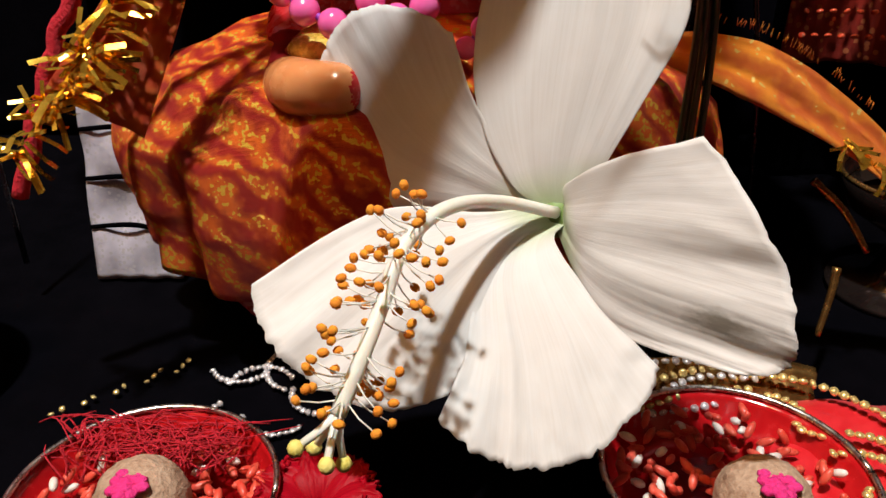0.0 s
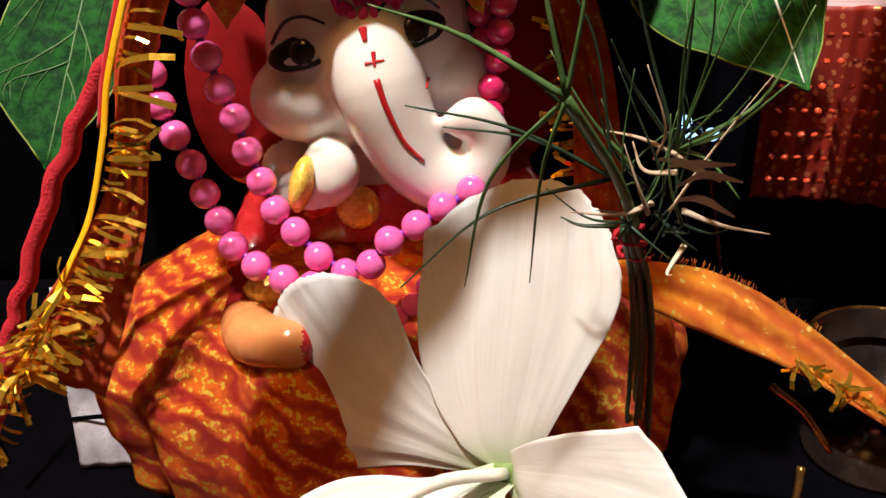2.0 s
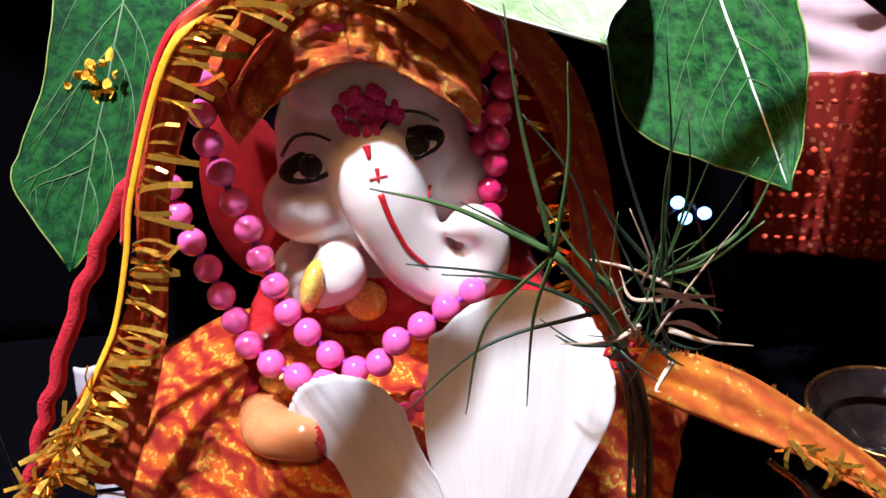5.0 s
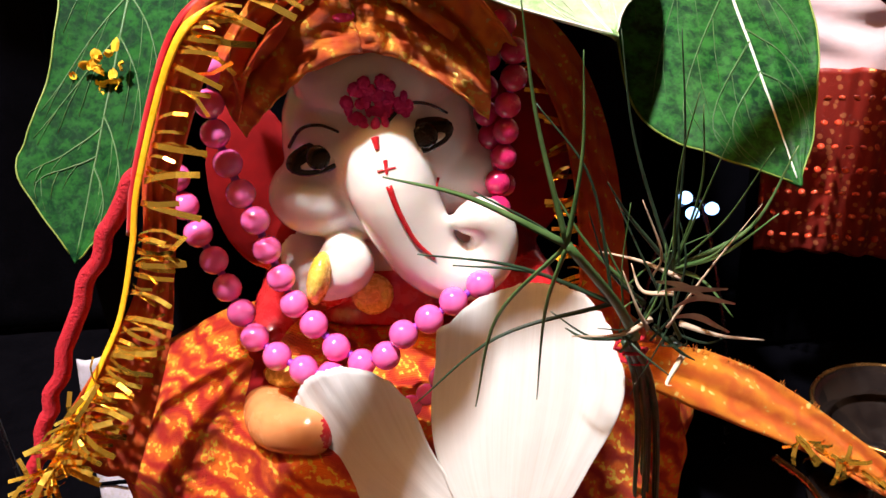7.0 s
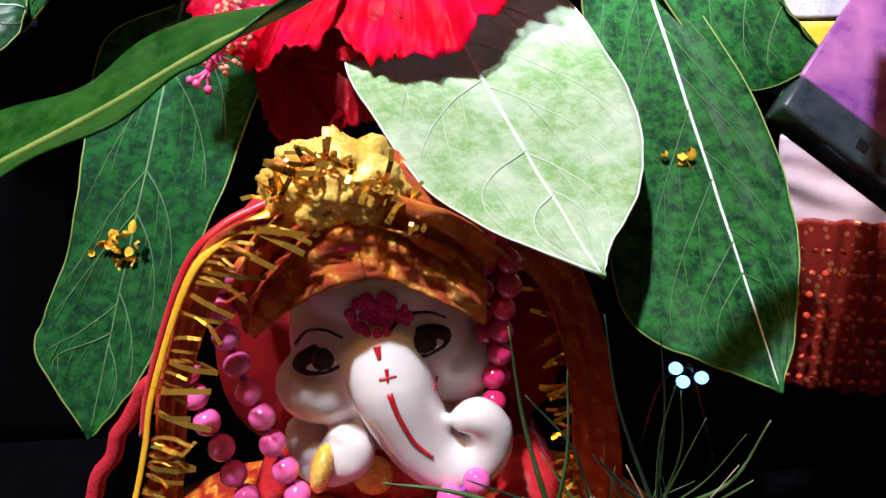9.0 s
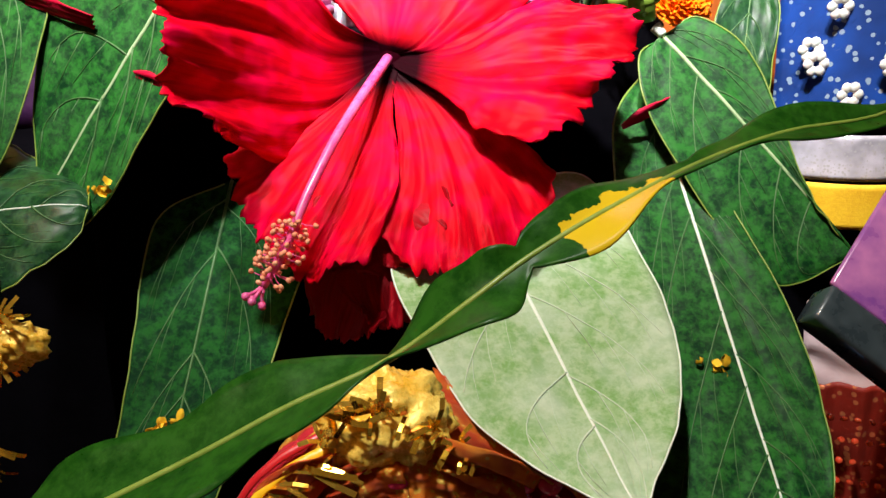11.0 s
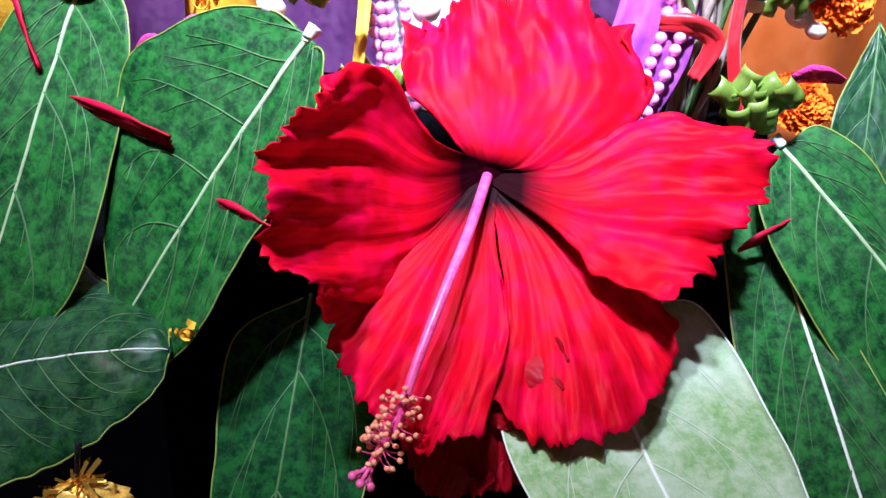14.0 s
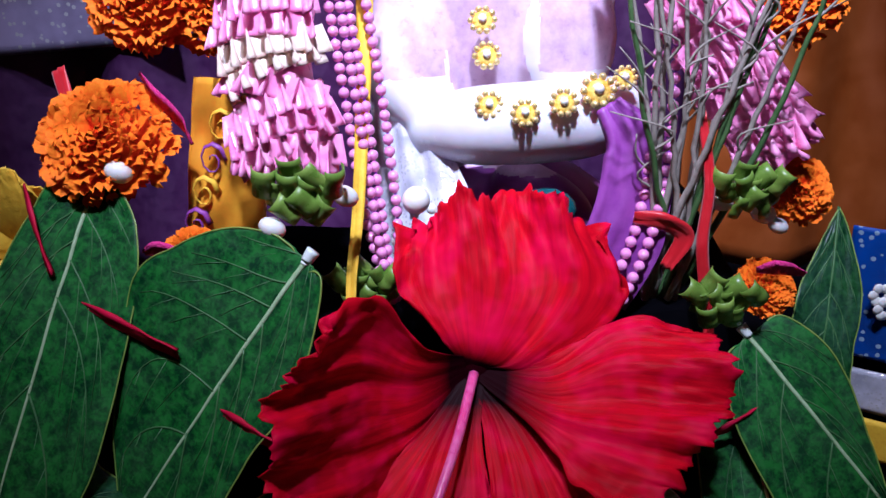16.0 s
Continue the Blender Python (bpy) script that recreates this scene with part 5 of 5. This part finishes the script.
rb = thing("beaded_drape", (146, 275, 1), "red drape covered in rows of small beads", "cloth")
part("drape", grid(40, 40, lambda u, v: (-24 + 70 * u, 6 - 14 * math.sin(math.pi * u) + 1.6 * math.sin(u * 40), 46 + 66 * v + 3 * math.sin(u * 5))), M_RED_BEADWORK, rb, thick=1)
part("inner_cloth", grid(30, 20, lambda u, v: (-20 + 62 * u, 8 - 12 * math.sin(math.pi * u) + 3 * rough_noise((u * 4, v * 4, 0), 1.0), 108 + 34 * v)), M_WHITE_SATIN, rb, "blush satin lining", thick=1)
part("hidden_stand", box(bmesh.new(), (-18, 10, 0), (40, 36, 100), 3), M_VELVET_SHADE, rb)
for row in range(7):
    sequin_run(rb, [(122 + 14 * i, 268 - 13 * math.sin(math.pi * i / 5), 60 + 8 * row + 1.5 * math.sin(i)) for i in range(6)], 4.0, 1.1, surface("ruby bead", (0.6, 0.03, 0.01), (0.8, 0.12, 0.05), 300, 0.12, coat=1.0) if row == 0 else bpy.data.materials["ruby bead"], row)

pk = thing("printed_box", (106, 214, 150), "shiny printed box with a violet lid and grey sides", "box", m=basis((104, 217, 175), (31, -10, -25), (0.2, -0.8, 0.55)))
part("lid", box(bmesh.new(), (-42, -2, -3), (-0.6, 56, -1.0), 0.8), M_PRINT_PURPLE, pk, "violet and pink print")
part("side", box(bmesh.new(), (0, -2, -9), (11, 56, 0.5), 1.2), M_BOX_SIDE, pk, "dark grey glossy side")
for k in range(4):
    part("printed_mark", box(bmesh.new(), (5 + 2 * (k % 2), 18 + 7 * k, 0.5), (8 + 2 * (k % 2), 21 + 7 * k, 0.8), 0.1), M_BLACK_PAINT, pk)


# ---- the bank of flowers and garlands above ----
def marigold(at, r, seed, label="bright orange marigold flower head", facing=(0, -0.8, 0.6)):
    ob = thing("marigold", at, label, "flower", "marigolds", m=basis(at, Vector((1, 0, 0)).cross(Vector(facing)) * -1, facing))
    rng = random.Random(seed)
    made = []
    for kind in range(3):
        def f(u, v, kind=kind):
            s = 2 * u - 1
            w = 4.4 * math.sin(math.pi * (0.12 + 0.62 * v))
            return (s * w, 7.6 * v + 0.5 * math.sin(s * 4 + kind) * v, 1.2 * math.sin(v * 2.6) + 1.4 * math.sin(s * 7 + kind * 2) * v * v)
        made.append(to_mesh("petal", grid(5, 4, f), M_MARIGOLD))
    for k in range(150):
        h = 1 - k / 150
        a = k * 2.39996
        rad = r * math.sin(h * math.pi / 2) * 0.80
        p = Vector((rad * math.cos(a), rad * math.sin(a), r * 0.55 * math.cos(h * math.pi / 2)))
        out = Vector((math.cos(a), math.sin(a), 0.15 + 1.6 * (1 - h))).normalized()
        n = Vector((-0.6 * math.cos(a), -0.6 * math.sin(a), 1)) + Vector((rng.gauss(0, 0.3), rng.gauss(0, 0.3), 0))
        part("petal", made[k % 3], None, ob, m=basis(p, out, n) @ Matrix.Scale(r / 20 * rng.uniform(0.55, 0.9), 4))
    part("core", ball(bmesh.new(), (0, 0, 0), (r * 0.75, r * 0.75, r * 0.5), 16), M_MARIGOLD, ob)
    return ob


marigold((-114, 290, 296), 19, 1)
marigold((-100, 306, 336), 18, 2, "bright orange marigold flower head above the others")
marigold((-80, 308, 332), 16, 3, "bright orange marigold flower head above the others")
marigold((93, 306, 270), 11, 4, "small bright orange marigold flower head")
marigold((96, 334, 326), 17, 5)
marigold((-92, 282, 262), 10, 6, "small deep orange marigold flower head in shade")
marigold((81, 292, 243), 9, 7, "small deep orange marigold flower head in shade")


def ruffle_garland(path, width, rows, seed, label, cream):
    ob = thing("ribbon_garland", path[0], label, "garland", "ribbon garlands")
    pinv = ob.matrix_world.inverted()
    rng = random.Random(seed)
    pts = spline(path, rows)
    for k in range(rows):
        p, d = pts[k], (pts[k + 1] - pts[k]).normalized()
        out = Vector((0, -0.85, 0.5))
        out = (out - d * out.dot(d)).normalized()
        side = d.cross(out)
        ph, tilt = rng.random() * 6, rng.gauss(0, 0.22)
        folds = rng.choice((4, 5, 6))

        def f(u, v, ph=ph, folds=folds):
            q = 2 * u - 1
            lap = math.sin(u * folds * 6.2832 + ph)
            x = q * width * 0.5 + 1.5 * math.cos(u * folds * 6.2832 + ph) * (0.5 + v)
            z = width * 0.42 * math.cos(q * 1.25) + (1.0 + 1.4 * v) * lap
            return (x, width * 0.32 * (v - 0.3) + 0.9 * lap * v + 0.8 * rough_noise((u * 5, k, ph), 1.0), z + 2.6 * v)
        part("ruffle", grid(60, 6, f), M_CREAM_RIBBON if k in cream else M_PINK_RIBBON, ob, m=pinv @ basis(p, d + side * tilt, out + d * rng.gauss(0, 0.15)), thick=0.25)
    part("backing", tube(bmesh.new(), [q - Vector(path[0]) for q in pts], width * 0.36, width * 0.33, 10), M_PINK_RIBBON, ob)
    return ob


ruffle_garland(((-70, 312, 362), (-67, 304, 340), (-64, 294, 318), (-61, 284, 300), (-59, 281, 292)), 30, 15, 3, "garland of ruffled pink satin ribbon with a cream band", (7, 8))
ruffle_garland(((44, 322, 362), (54, 318, 338), (66, 312, 316), (76, 306, 296), (83, 303, 283)), 28, 15, 4, "garland of ruffled pink satin ribbon", (20,))

G_BIG = "pearl garlands on the large idol"
for k, (dx, dy) in enumerate(((0, 0), (6, -1.5), (11, 2), (4, -4))):
    pearl_string("pearl_garland", ((-55 + dx, 314 + dy, 352), (-50 + dx, 310 + dy, 334), (-46 + dx, 302 + dy, 306), (-42 + dx * 0.9, 294 + dy, 276), (-38 + dx * 0.6, 288 + dy, 256), (-35 + dx * 0.5, 284 + dy, 246)), 1.7, 3.5, M_PEARL_PALE, "long string of pale pink pearls hanging down", G_BIG)
for k, (dx, dy) in enumerate(((0, 0), (5, -1.5))):
    pearl_string("pearl_garland", ((52 + dx, 318 + dy, 352), (50 + dx, 312 + dy, 320), (46 + dx, 300 + dy, 284), (40 + dx, 292 + dy, 262), (31 + dx, 286 + dy, 244)), 1.8, 3.7, M_PEARL_PALE, "long string of pale pink pearls hanging down", G_BIG)
whole("violet_stole", ribbon(bmesh.new(), ((34, 306, 300), (42, 300, 286), (38, 294, 262), (28, 290, 244)), (8, 20, 24, 22), ((1, 0, 0.2), (1, 0, 0.3)), 40, 10, 1.2, 1.0), M_PURPLE_CLOTH, (0, 0, 0), "violet satin stole under the pearl strings", "stole", thick=0.4)

blobs = [((2, 372, 330), (46, 30, 66)), ((2, 370, 400), (34, 28, 34)), ((0, 372, 230), (58, 34, 42)), ((-26, 350, 300), (16, 14, 40)), ((26, 348, 316), (18, 14, 26))]
blobs += chain(((-20, 338, 288), (-6, 330, 290), (12, 326, 291), (30, 326, 292), (40, 330, 294)), (11, 13.5, 14, 13.5, 11), 18)
blobs += chain(((-30, 356, 330), (-34, 344, 306), (-20, 340, 290)), (11, 11, 10), 10)
blobs += chain(((10, 352, 262), (24, 342, 256), (30, 338, 246)), (11, 10, 9), 8)
M_ROBE = surface("mauve brocade", (0.46, 0.28, 0.44), (0.74, 0.58, 0.70), 160, 0.35, relief=0.4)
bm = carve("skin", blobs, 1.4, 5)
for fc in bm.faces:
    c = fc.calc_center_median()
    # Violet below the forearm: its purple shade put into the colour.
    if c.z < 268:
        fc.material_index = 1
    elif c.y > 341 or (c.z > 306 and abs(c.x) > 16):
        fc.material_index = 2
whole("large_idol", bm, [M_LILAC_MARBLE, M_PURPLE_CLOTH, M_ROBE], (0, 0, 0), "large pale marble idol in mauve, violet below for shade, behind the flowers", "statue")


def rosette(at, r, label):
    ob = thing("gold_rosette", at, label, "ornament", "gold rosettes on the large idol", m=basis(at, (0, 0.4, 0.9), (0, -0.9, 0.4)))
    part("disc", ball(bmesh.new(), (0, 0, 0), (r * 0.7, r * 0.7, r * 0.3), 16), M_GOLD, ob)
    for k in range(10):
        a = 6.2832 * k / 10
        part("gold_bead", ball(bmesh.new(), (r * 0.82 * math.cos(a), r * 0.82 * math.sin(a), 0.4), (r * 0.25,) * 3, 8), M_SEQUIN, ob)
    part("pearl", ball(bmesh.new(), (0, 0, r * 0.32), (r * 0.3,) * 3, 10), M_BUD, ob, "white pearl centre")


for at, r in (((-3, 335, 324), 4.8), ((-2, 331, 313), 4.8), ((-2, 318, 299), 4.6), ((9, 312, 297), 4.6), ((21, 311, 300), 4.6), ((32, 313, 303), 5.6), ((41, 317, 306), 4.0)):
    rosette(at, r, "round gold rosette with a pearl centre")

white_cl = thing("white_lace", (-24, 330, 262), "white beaded lace cloth on the large idol", "cloth")
part("lace", ribbon(bmesh.new(), ((-12, 12, 40), (-6, 2, 20), (0, -10, 0), (4, -20, -22)), (16, 26, 34, 36), ((1, -0.2, 0), (1, -0.3, 0)), 50, 14, 1.6, 0.4), M_SILVER, white_cl, thick=0.5)
for k in range(9):
    part("white_bead", ball(bmesh.new(), (-10 + 6 * (k % 4), -13 - 1.5 * k, 14 - 5 * k), (1.9,) * 3, 10), M_BUD, white_cl)
whole("white_ball", ball(bmesh.new(), (0, 0, 0), (4.4, 4.4, 4.4), 20), M_BUD, (-26, 298, 274), "round white bead hanging by the pearl strings", "bead")
ruby = thing("red_jewel", (16, 320, 262), "dark jewelled ornament with green and red stones", "ornament")
part("setting", ball(bmesh.new(), (0, 0, 0), (11, 5, 8), 16), surface("dark teal enamel", (0.01, 0.05, 0.07), (0.02, 0.12, 0.12), 200, 0.2, coat=0.8), ruby)
part("stone", ball(bmesh.new(), (2, -5, -2), (1.8, 1.4, 1.8), 10), M_RED_PAINT, ruby, "red stone")
for k in range(8):
    part("stone", ball(bmesh.new(), (-22 + 4 * k, -5 + 0.3 * k, -12 + 3 * math.sin(k)), (1.6, 1.2, 1.6), 8), (M_GOLD, M_RED_PAINT)[k % 2], ruby)


def knot(at, r, seed, label="rosette of folded green satin ribbon"):
    ob = thing("green_rosette", at, label, "ribbon", "green ribbon rosettes")
    rng = random.Random(seed)
    for k in range(11):
        a = k * 2.4
        q = Vector((r * 0.85 * math.cos(a) * (k / 11) ** 0.5, -1.5 * math.sin(k), r * 0.55 * math.sin(a) * (k / 11) ** 0.5))

        def f(u, v, k=k):
            t = (u - 0.5) * 3.0
            return (r * 0.26 * math.sin(t), r * 0.62 * (v - 0.5), r * 0.22 * math.cos(t) + 0.4 * math.sin(v * 9 + k))
        part("loop", grid(8, 4, f), M_GREEN_RIBBON, ob, m=Matrix.Translation(q * MM) @ basis((0, 0, 0), (rng.gauss(0, 0.6), -0.3, 0.8), (rng.gauss(0, 0.5), -0.9, 0.4)), thick=0.25)


knot((-54, 264, 289), 13, 1)
knot((-41, 279, 255), 12, 2)
knot((62, 274, 249), 12, 3)
knot((72, 287, 278), 12, 4)
for at, r in (((-52, 266, 281.5), 3.7), ((-62, 261, 279), 3.3), ((-43, 268, 285), 3.3), ((65, 291, 273), 3.9), ((78.6, 292, 268), 3.7), ((83.2, 291, 264), 2.8), ((-107, 276, 292), 3.6)):
    bd = whole("white_bud", ball(bmesh.new(), (0, 0, 0), (r * 1.15, r * 0.9, r * 0.85), 14, Matrix.Rotation(0.5, 4, "Y")), M_BUD, at, "small white flower bud", "bud", "white buds")

twigs = thing("twig_bunch", (50, 300, 250), "bunch of dry grey-green twigs", "twigs")
inv = twigs.matrix_world.inverted()
rng = random.Random(77)
for k in range(16):
    a = Vector((50 + rng.uniform(-5, 8), 298 + rng.uniform(-3, 3), 240 + rng.uniform(-6, 10)))
    b = Vector((50 + rng.gauss(2, 17), 286 + rng.uniform(-8, 8), 345 + rng.uniform(-15, 25)))
    mid = a.lerp(b, 0.5) + Vector((rng.uniform(-3, 3), -3, 0))
    line = spline((a, mid, b), 20)
    part("twig", tube(bmesh.new(), [p + Vector((rng.gauss(0, 0.35), 0, 0)) for p in line], rng.uniform(0.8, 1.4), 0.5, 6), (M_TWIG, M_GRASS, M_TWIG)[k % 3], twigs, m=inv)
    for j in range(3):
        q = line[rng.randrange(8, 19)]
        part("side_shoot", tube(bmesh.new(), spline((q, q + Vector((rng.uniform(-6, 6), -2, 6)), q + Vector((rng.uniform(-16, 16), -3, rng.uniform(8, 18)))), 8), 0.5, 0.2, 5), M_TWIG, twigs, m=inv)

for path, wd, lab in ((((58, 292, 300), (60, 286, 280), (58, 282, 262), (60, 280, 244), (61, 276, 230)), (2.5, 3, 3.5, 3), "narrow red satin ribbon hanging down"), (((40, 292, 268), (48, 290, 267), (55, 290, 262), (50, 290, 252)), (4, 6, 6, 4), "narrow red satin ribbon folded over"),
                      (((-130, 300, 318), (-126, 292, 306), (-132, 290, 294), (-128, 280, 280)), (5, 5, 4, 4), "narrow red satin ribbon hanging down")):
    whole("red_ribbon", ribbon(bmesh.new(), path, wd, ((1, -0.3, 0.2), (0.9, -0.3, 0.4)), 30, 5, 0.5), M_RED_CLOTH, (0, 0, 0), lab, "ribbon", "red ribbons", thick=0.3)
whole("yellow_ribbon", ribbon(bmesh.new(), ((-39, 322, 350), (-40, 316, 326), (-41, 300, 300), (-42, 282, 276), (-44, 272, 258), (-44, 266, 246)), (6, 5, 4, 3.5, 3), ((1, -0.2, 0), (1, -0.3, 0.1)), 40, 4, 0.4), M_YELLOW, (0, 0, 0), "narrow yellow ribbon hanging by the pearl strings", "ribbon", thick=0.3)

paper = thing("patterned_paper", (-88, 300, 284), "crumpled yellow paper with swirling orange pattern", "paper")
part("sheet", grid(20, 30, lambda u, v: (-16 + 26 * u + 14 * v, 4 * rough_noise((u * 3, v * 4, 9), 1.0) - 5 * math.sin(u * 3.14), -36 + 66 * v)), surface("orange paper", (0.72, 0.20, 0.01), (0.90, 0.48, 0.02), 60, 0.4, relief=0.1), paper, thick=0.3)
for k in range(4):
    c = Vector((-6 + 4 * k, -6.5, -14 + 10 * k))
    part("swirl", tube(bmesh.new(), [c + Vector((4.5 * math.cos(t * 0.7) * (1 - t / 16), 0, 6 * math.sin(t * 0.7) * (1 - t / 16))) for t in range(14)], 1.1, 0.6, 5, 0.3), M_YELLOW if k % 2 else M_PURPLE_CLOTH, paper)
for path, lab in ((((-104, 296, 316), (-98, 290, 310), (-92, 290, 302), (-90, 290, 296)), "curled magenta petal among the marigolds"), (((-104, 276, 268), (-97, 272, 270), (-91, 274, 264), (-98, 272, 258)), "curled magenta petal among the marigolds"), (((76, 286, 252), (83, 284, 253), (90, 284, 251)), "pale magenta petal in the shade")):
    whole("magenta_petal", ribbon(bmesh.new(), path, (2, 6, 5, 2), ((0, -0.4, 1), (0, -0.5, 0.9)), 24, 5, 0.4), M_KUMKUM, (0, 0, 0), lab, "petal", "magenta petals", thick=0.3)
yf = thing("yellow_flower", (-152, 300, 262), "yellow flower with broad overlapping petals", "flower")
for k in range(6):
    a = 0.5 + k * 1.05
    round_petal(yf, (-152, 300, 262), (-152 + 24 * math.cos(a), 290, 266 + 26 * math.sin(a)), (0, -0.9, 0.4), 26, M_YELLOW, 0.5, 0.08, 0.1, k)

# loose petals lying on the leaves
for a, b in (((-118, 263, 258), (-88, 249, 249)), ((-77, 243, 235), (-61, 235, 229)), ((57, 260, 211), (72, 265, 217)), ((91, 279, 233), (85, 273, 217)), ((-137, 281, 288), (-127, 267, 265))):
    va, vb_ = Vector(a), Vector(b)
    whole("loose_petal", ribbon(bmesh.new(), (va, va.lerp(vb_, 0.5) + Vector((0, -1.2, 0.6)), vb_), (2.0, 4.6, 5.0, 4.2), ((0.3, -0.4, 0.8), (0.2, -0.4, 0.9)), 20, 6, 0.5), M_CRIMSON, (0, 0, 0), "narrow rolled crimson petal lying on a leaf", "petal", "loose crimson petals", thick=0.5)


def crumbs(at, n, spread, label, seed):
    ob = thing("marigold_crumb", at, label, "petal", "yellow flower crumbs on the leaves")
    rng = random.Random(seed)
    for k in range(n):
        q = Vector((rng.gauss(0, spread[0]), -0.8 + rng.gauss(0, 0.4), rng.gauss(0, spread[1])))
        wd, ln, ph = rng.uniform(0.8, 1.7), rng.uniform(1.6, 3.4), rng.random() * 6
        bm = grid(4, 4, lambda u, v: ((u - 0.5) * 2 * wd * math.sin(math.pi * (0.2 + 0.65 * v)), (v - 0.5) * ln, 0.5 * math.sin(u * 5 + ph) + 0.4 * math.sin(v * 4 + ph)))
        bmesh.ops.transform(bm, matrix=Matrix.Translation(q) @ Euler((1.2 + rng.gauss(0, 0.5), rng.gauss(0, 0.6), rng.random() * 6)).to_matrix().to_4x4(), verts=bm.verts)
        part("fleck", bm, M_YELLOW, ob)


crumbs((-73, 211.5, 142), 26, (2.3, 4.0), "clump of yellow flower crumbs on a dark leaf", 1)
crumbs((69, 209.5, 160), 3, (2.0, 0.8), "few yellow flower crumbs on a leaf", 2)
crumbs((73, 209.5, 158), 4, (0.8, 0.8), "few yellow flower crumbs on a leaf", 3)
crumbs((-84, 227, 208), 8, (2.0, 1.4), "few yellow flower crumbs on a leaf", 4)

# gold tinsel in the dark at the side
tin = thing("tinsel_garland", (-124, 225, 150), "gold tinsel garland with coloured glints hanging in the dark", "tinsel")
part("wire", tube(bmesh.new(), spline(((6, 3, 30), (2, 2, 12), (-4, -2, -10), (-8, -8, -60), (-8, -10, -148)), 24), 0.8, 0.8, 5), M_BLACK_PAINT, tin)
bm = bmesh.new()
bmesh.ops.create_icosphere(bm, subdivisions=4, radius=1)
for v in bm.verts:
    n = v.co.normalized()
    r = 1 + 0.3 * rough_noise(n, 2.7) + 0.2 * abs(rough_noise(n, 8)) + 0.12 * abs(rough_noise(n, 17))
    v.co = Vector((5 + 9 * n.x * r, 2 + 5 * n.y * r, 13 + 6 * n.z * r))
part("foil_knot", bm, M_GOLD, tin, "crumpled gold foil")
tinsel(tin, ((-118, 227, 172), (-122, 226, 160)), 70, 9, 71, spread=2.2, forward=(0, -0.4, 0))
tinsel(tin, ((-126, 222, 138), (-132, 219, 128)), 35, 8, 72, spread=2.2, forward=(0, -0.4, 0))

tin.matrix_world = Matrix.Translation(Vector((14, -22, 11)) * MM) @ tin.matrix_world

# cloths behind
whole("lilac_backdrop_cloth", grid(30, 30, lambda u, v: (-400 + 250 * u, 459 + 2 * rough_noise((u * 4, v * 4, 0), 1.0), 302 + 9 * u + 150 * v)), M_LILAC_GLITTER, (0, 0, 0), "lilac glitter cloth hanging at the back", "cloth", thick=1)
whole("orange_curtain", grid(60, 24, lambda u, v: (96 + 220 * u, 440 + 8 * math.sin(u * 22) + 5 * rough_noise((u * 5, v * 2, 0), 1.0), 190 + 260 * v)), M_ORANGE_SATIN, (0, 0, 0), "folded orange satin curtain at the back", "curtain", thick=1)
whole("violet_curtain", grid(60, 24, lambda u, v: (-420 + 530 * u, 470 + 8 * math.sin(u * 52) + 4 * rough_noise((u * 5, v * 2, 3), 1.0), 190 + 300 * v)), M_DARK_VIOLET, (0, 0, 0), "folded violet satin curtain at the back", "curtain", thick=1)
blue = thing("blue_robe", (158, 331, 196), "blue glitter robe with white flower print and silver braid", "cloth", m=Matrix.Translation(Vector((158, 331, 196)) * MM) @ Matrix.Scale(0.85, 4))
part("robe", grid(30, 30, lambda u, v: (-34 + 90 * u, 6 - 22 * math.sin(math.pi * u), 0 + 60 * v)), M_BLUE_GLITTER, blue, thick=1)
part("braid", grid(30, 8, lambda u, v: (-36 + 92 * u, 2 - 22 * math.sin(math.pi * u), -24 + 20 * v)), M_SILVER, blue, "silver braid band", thick=1.5)
part("yellow_hem", grid(30, 8, lambda u, v: (-40 + 92 * u, -2 - 24 * math.sin(math.pi * u), -44 + 20 * v)), M_YELLOW, blue, "yellow hem", thick=1.5)
rng = random.Random(9)
for k in range(10):
    c = Vector((-24 + 62 * rng.random(), 0, 8 + 48 * rng.random()))
    c.y = 4 - 22 * math.sin(math.pi * (c.x + 34) / 90)
    bm = bmesh.new()
    for j in range(6):
        a = j * 1.047
        ball(bm, c + Vector((3.4 * math.cos(a), -1.2, 3.4 * math.sin(a))), (2.4, 0.8, 2.4), 8)
    part("white_flower_print", bm, M_BUD, blue)
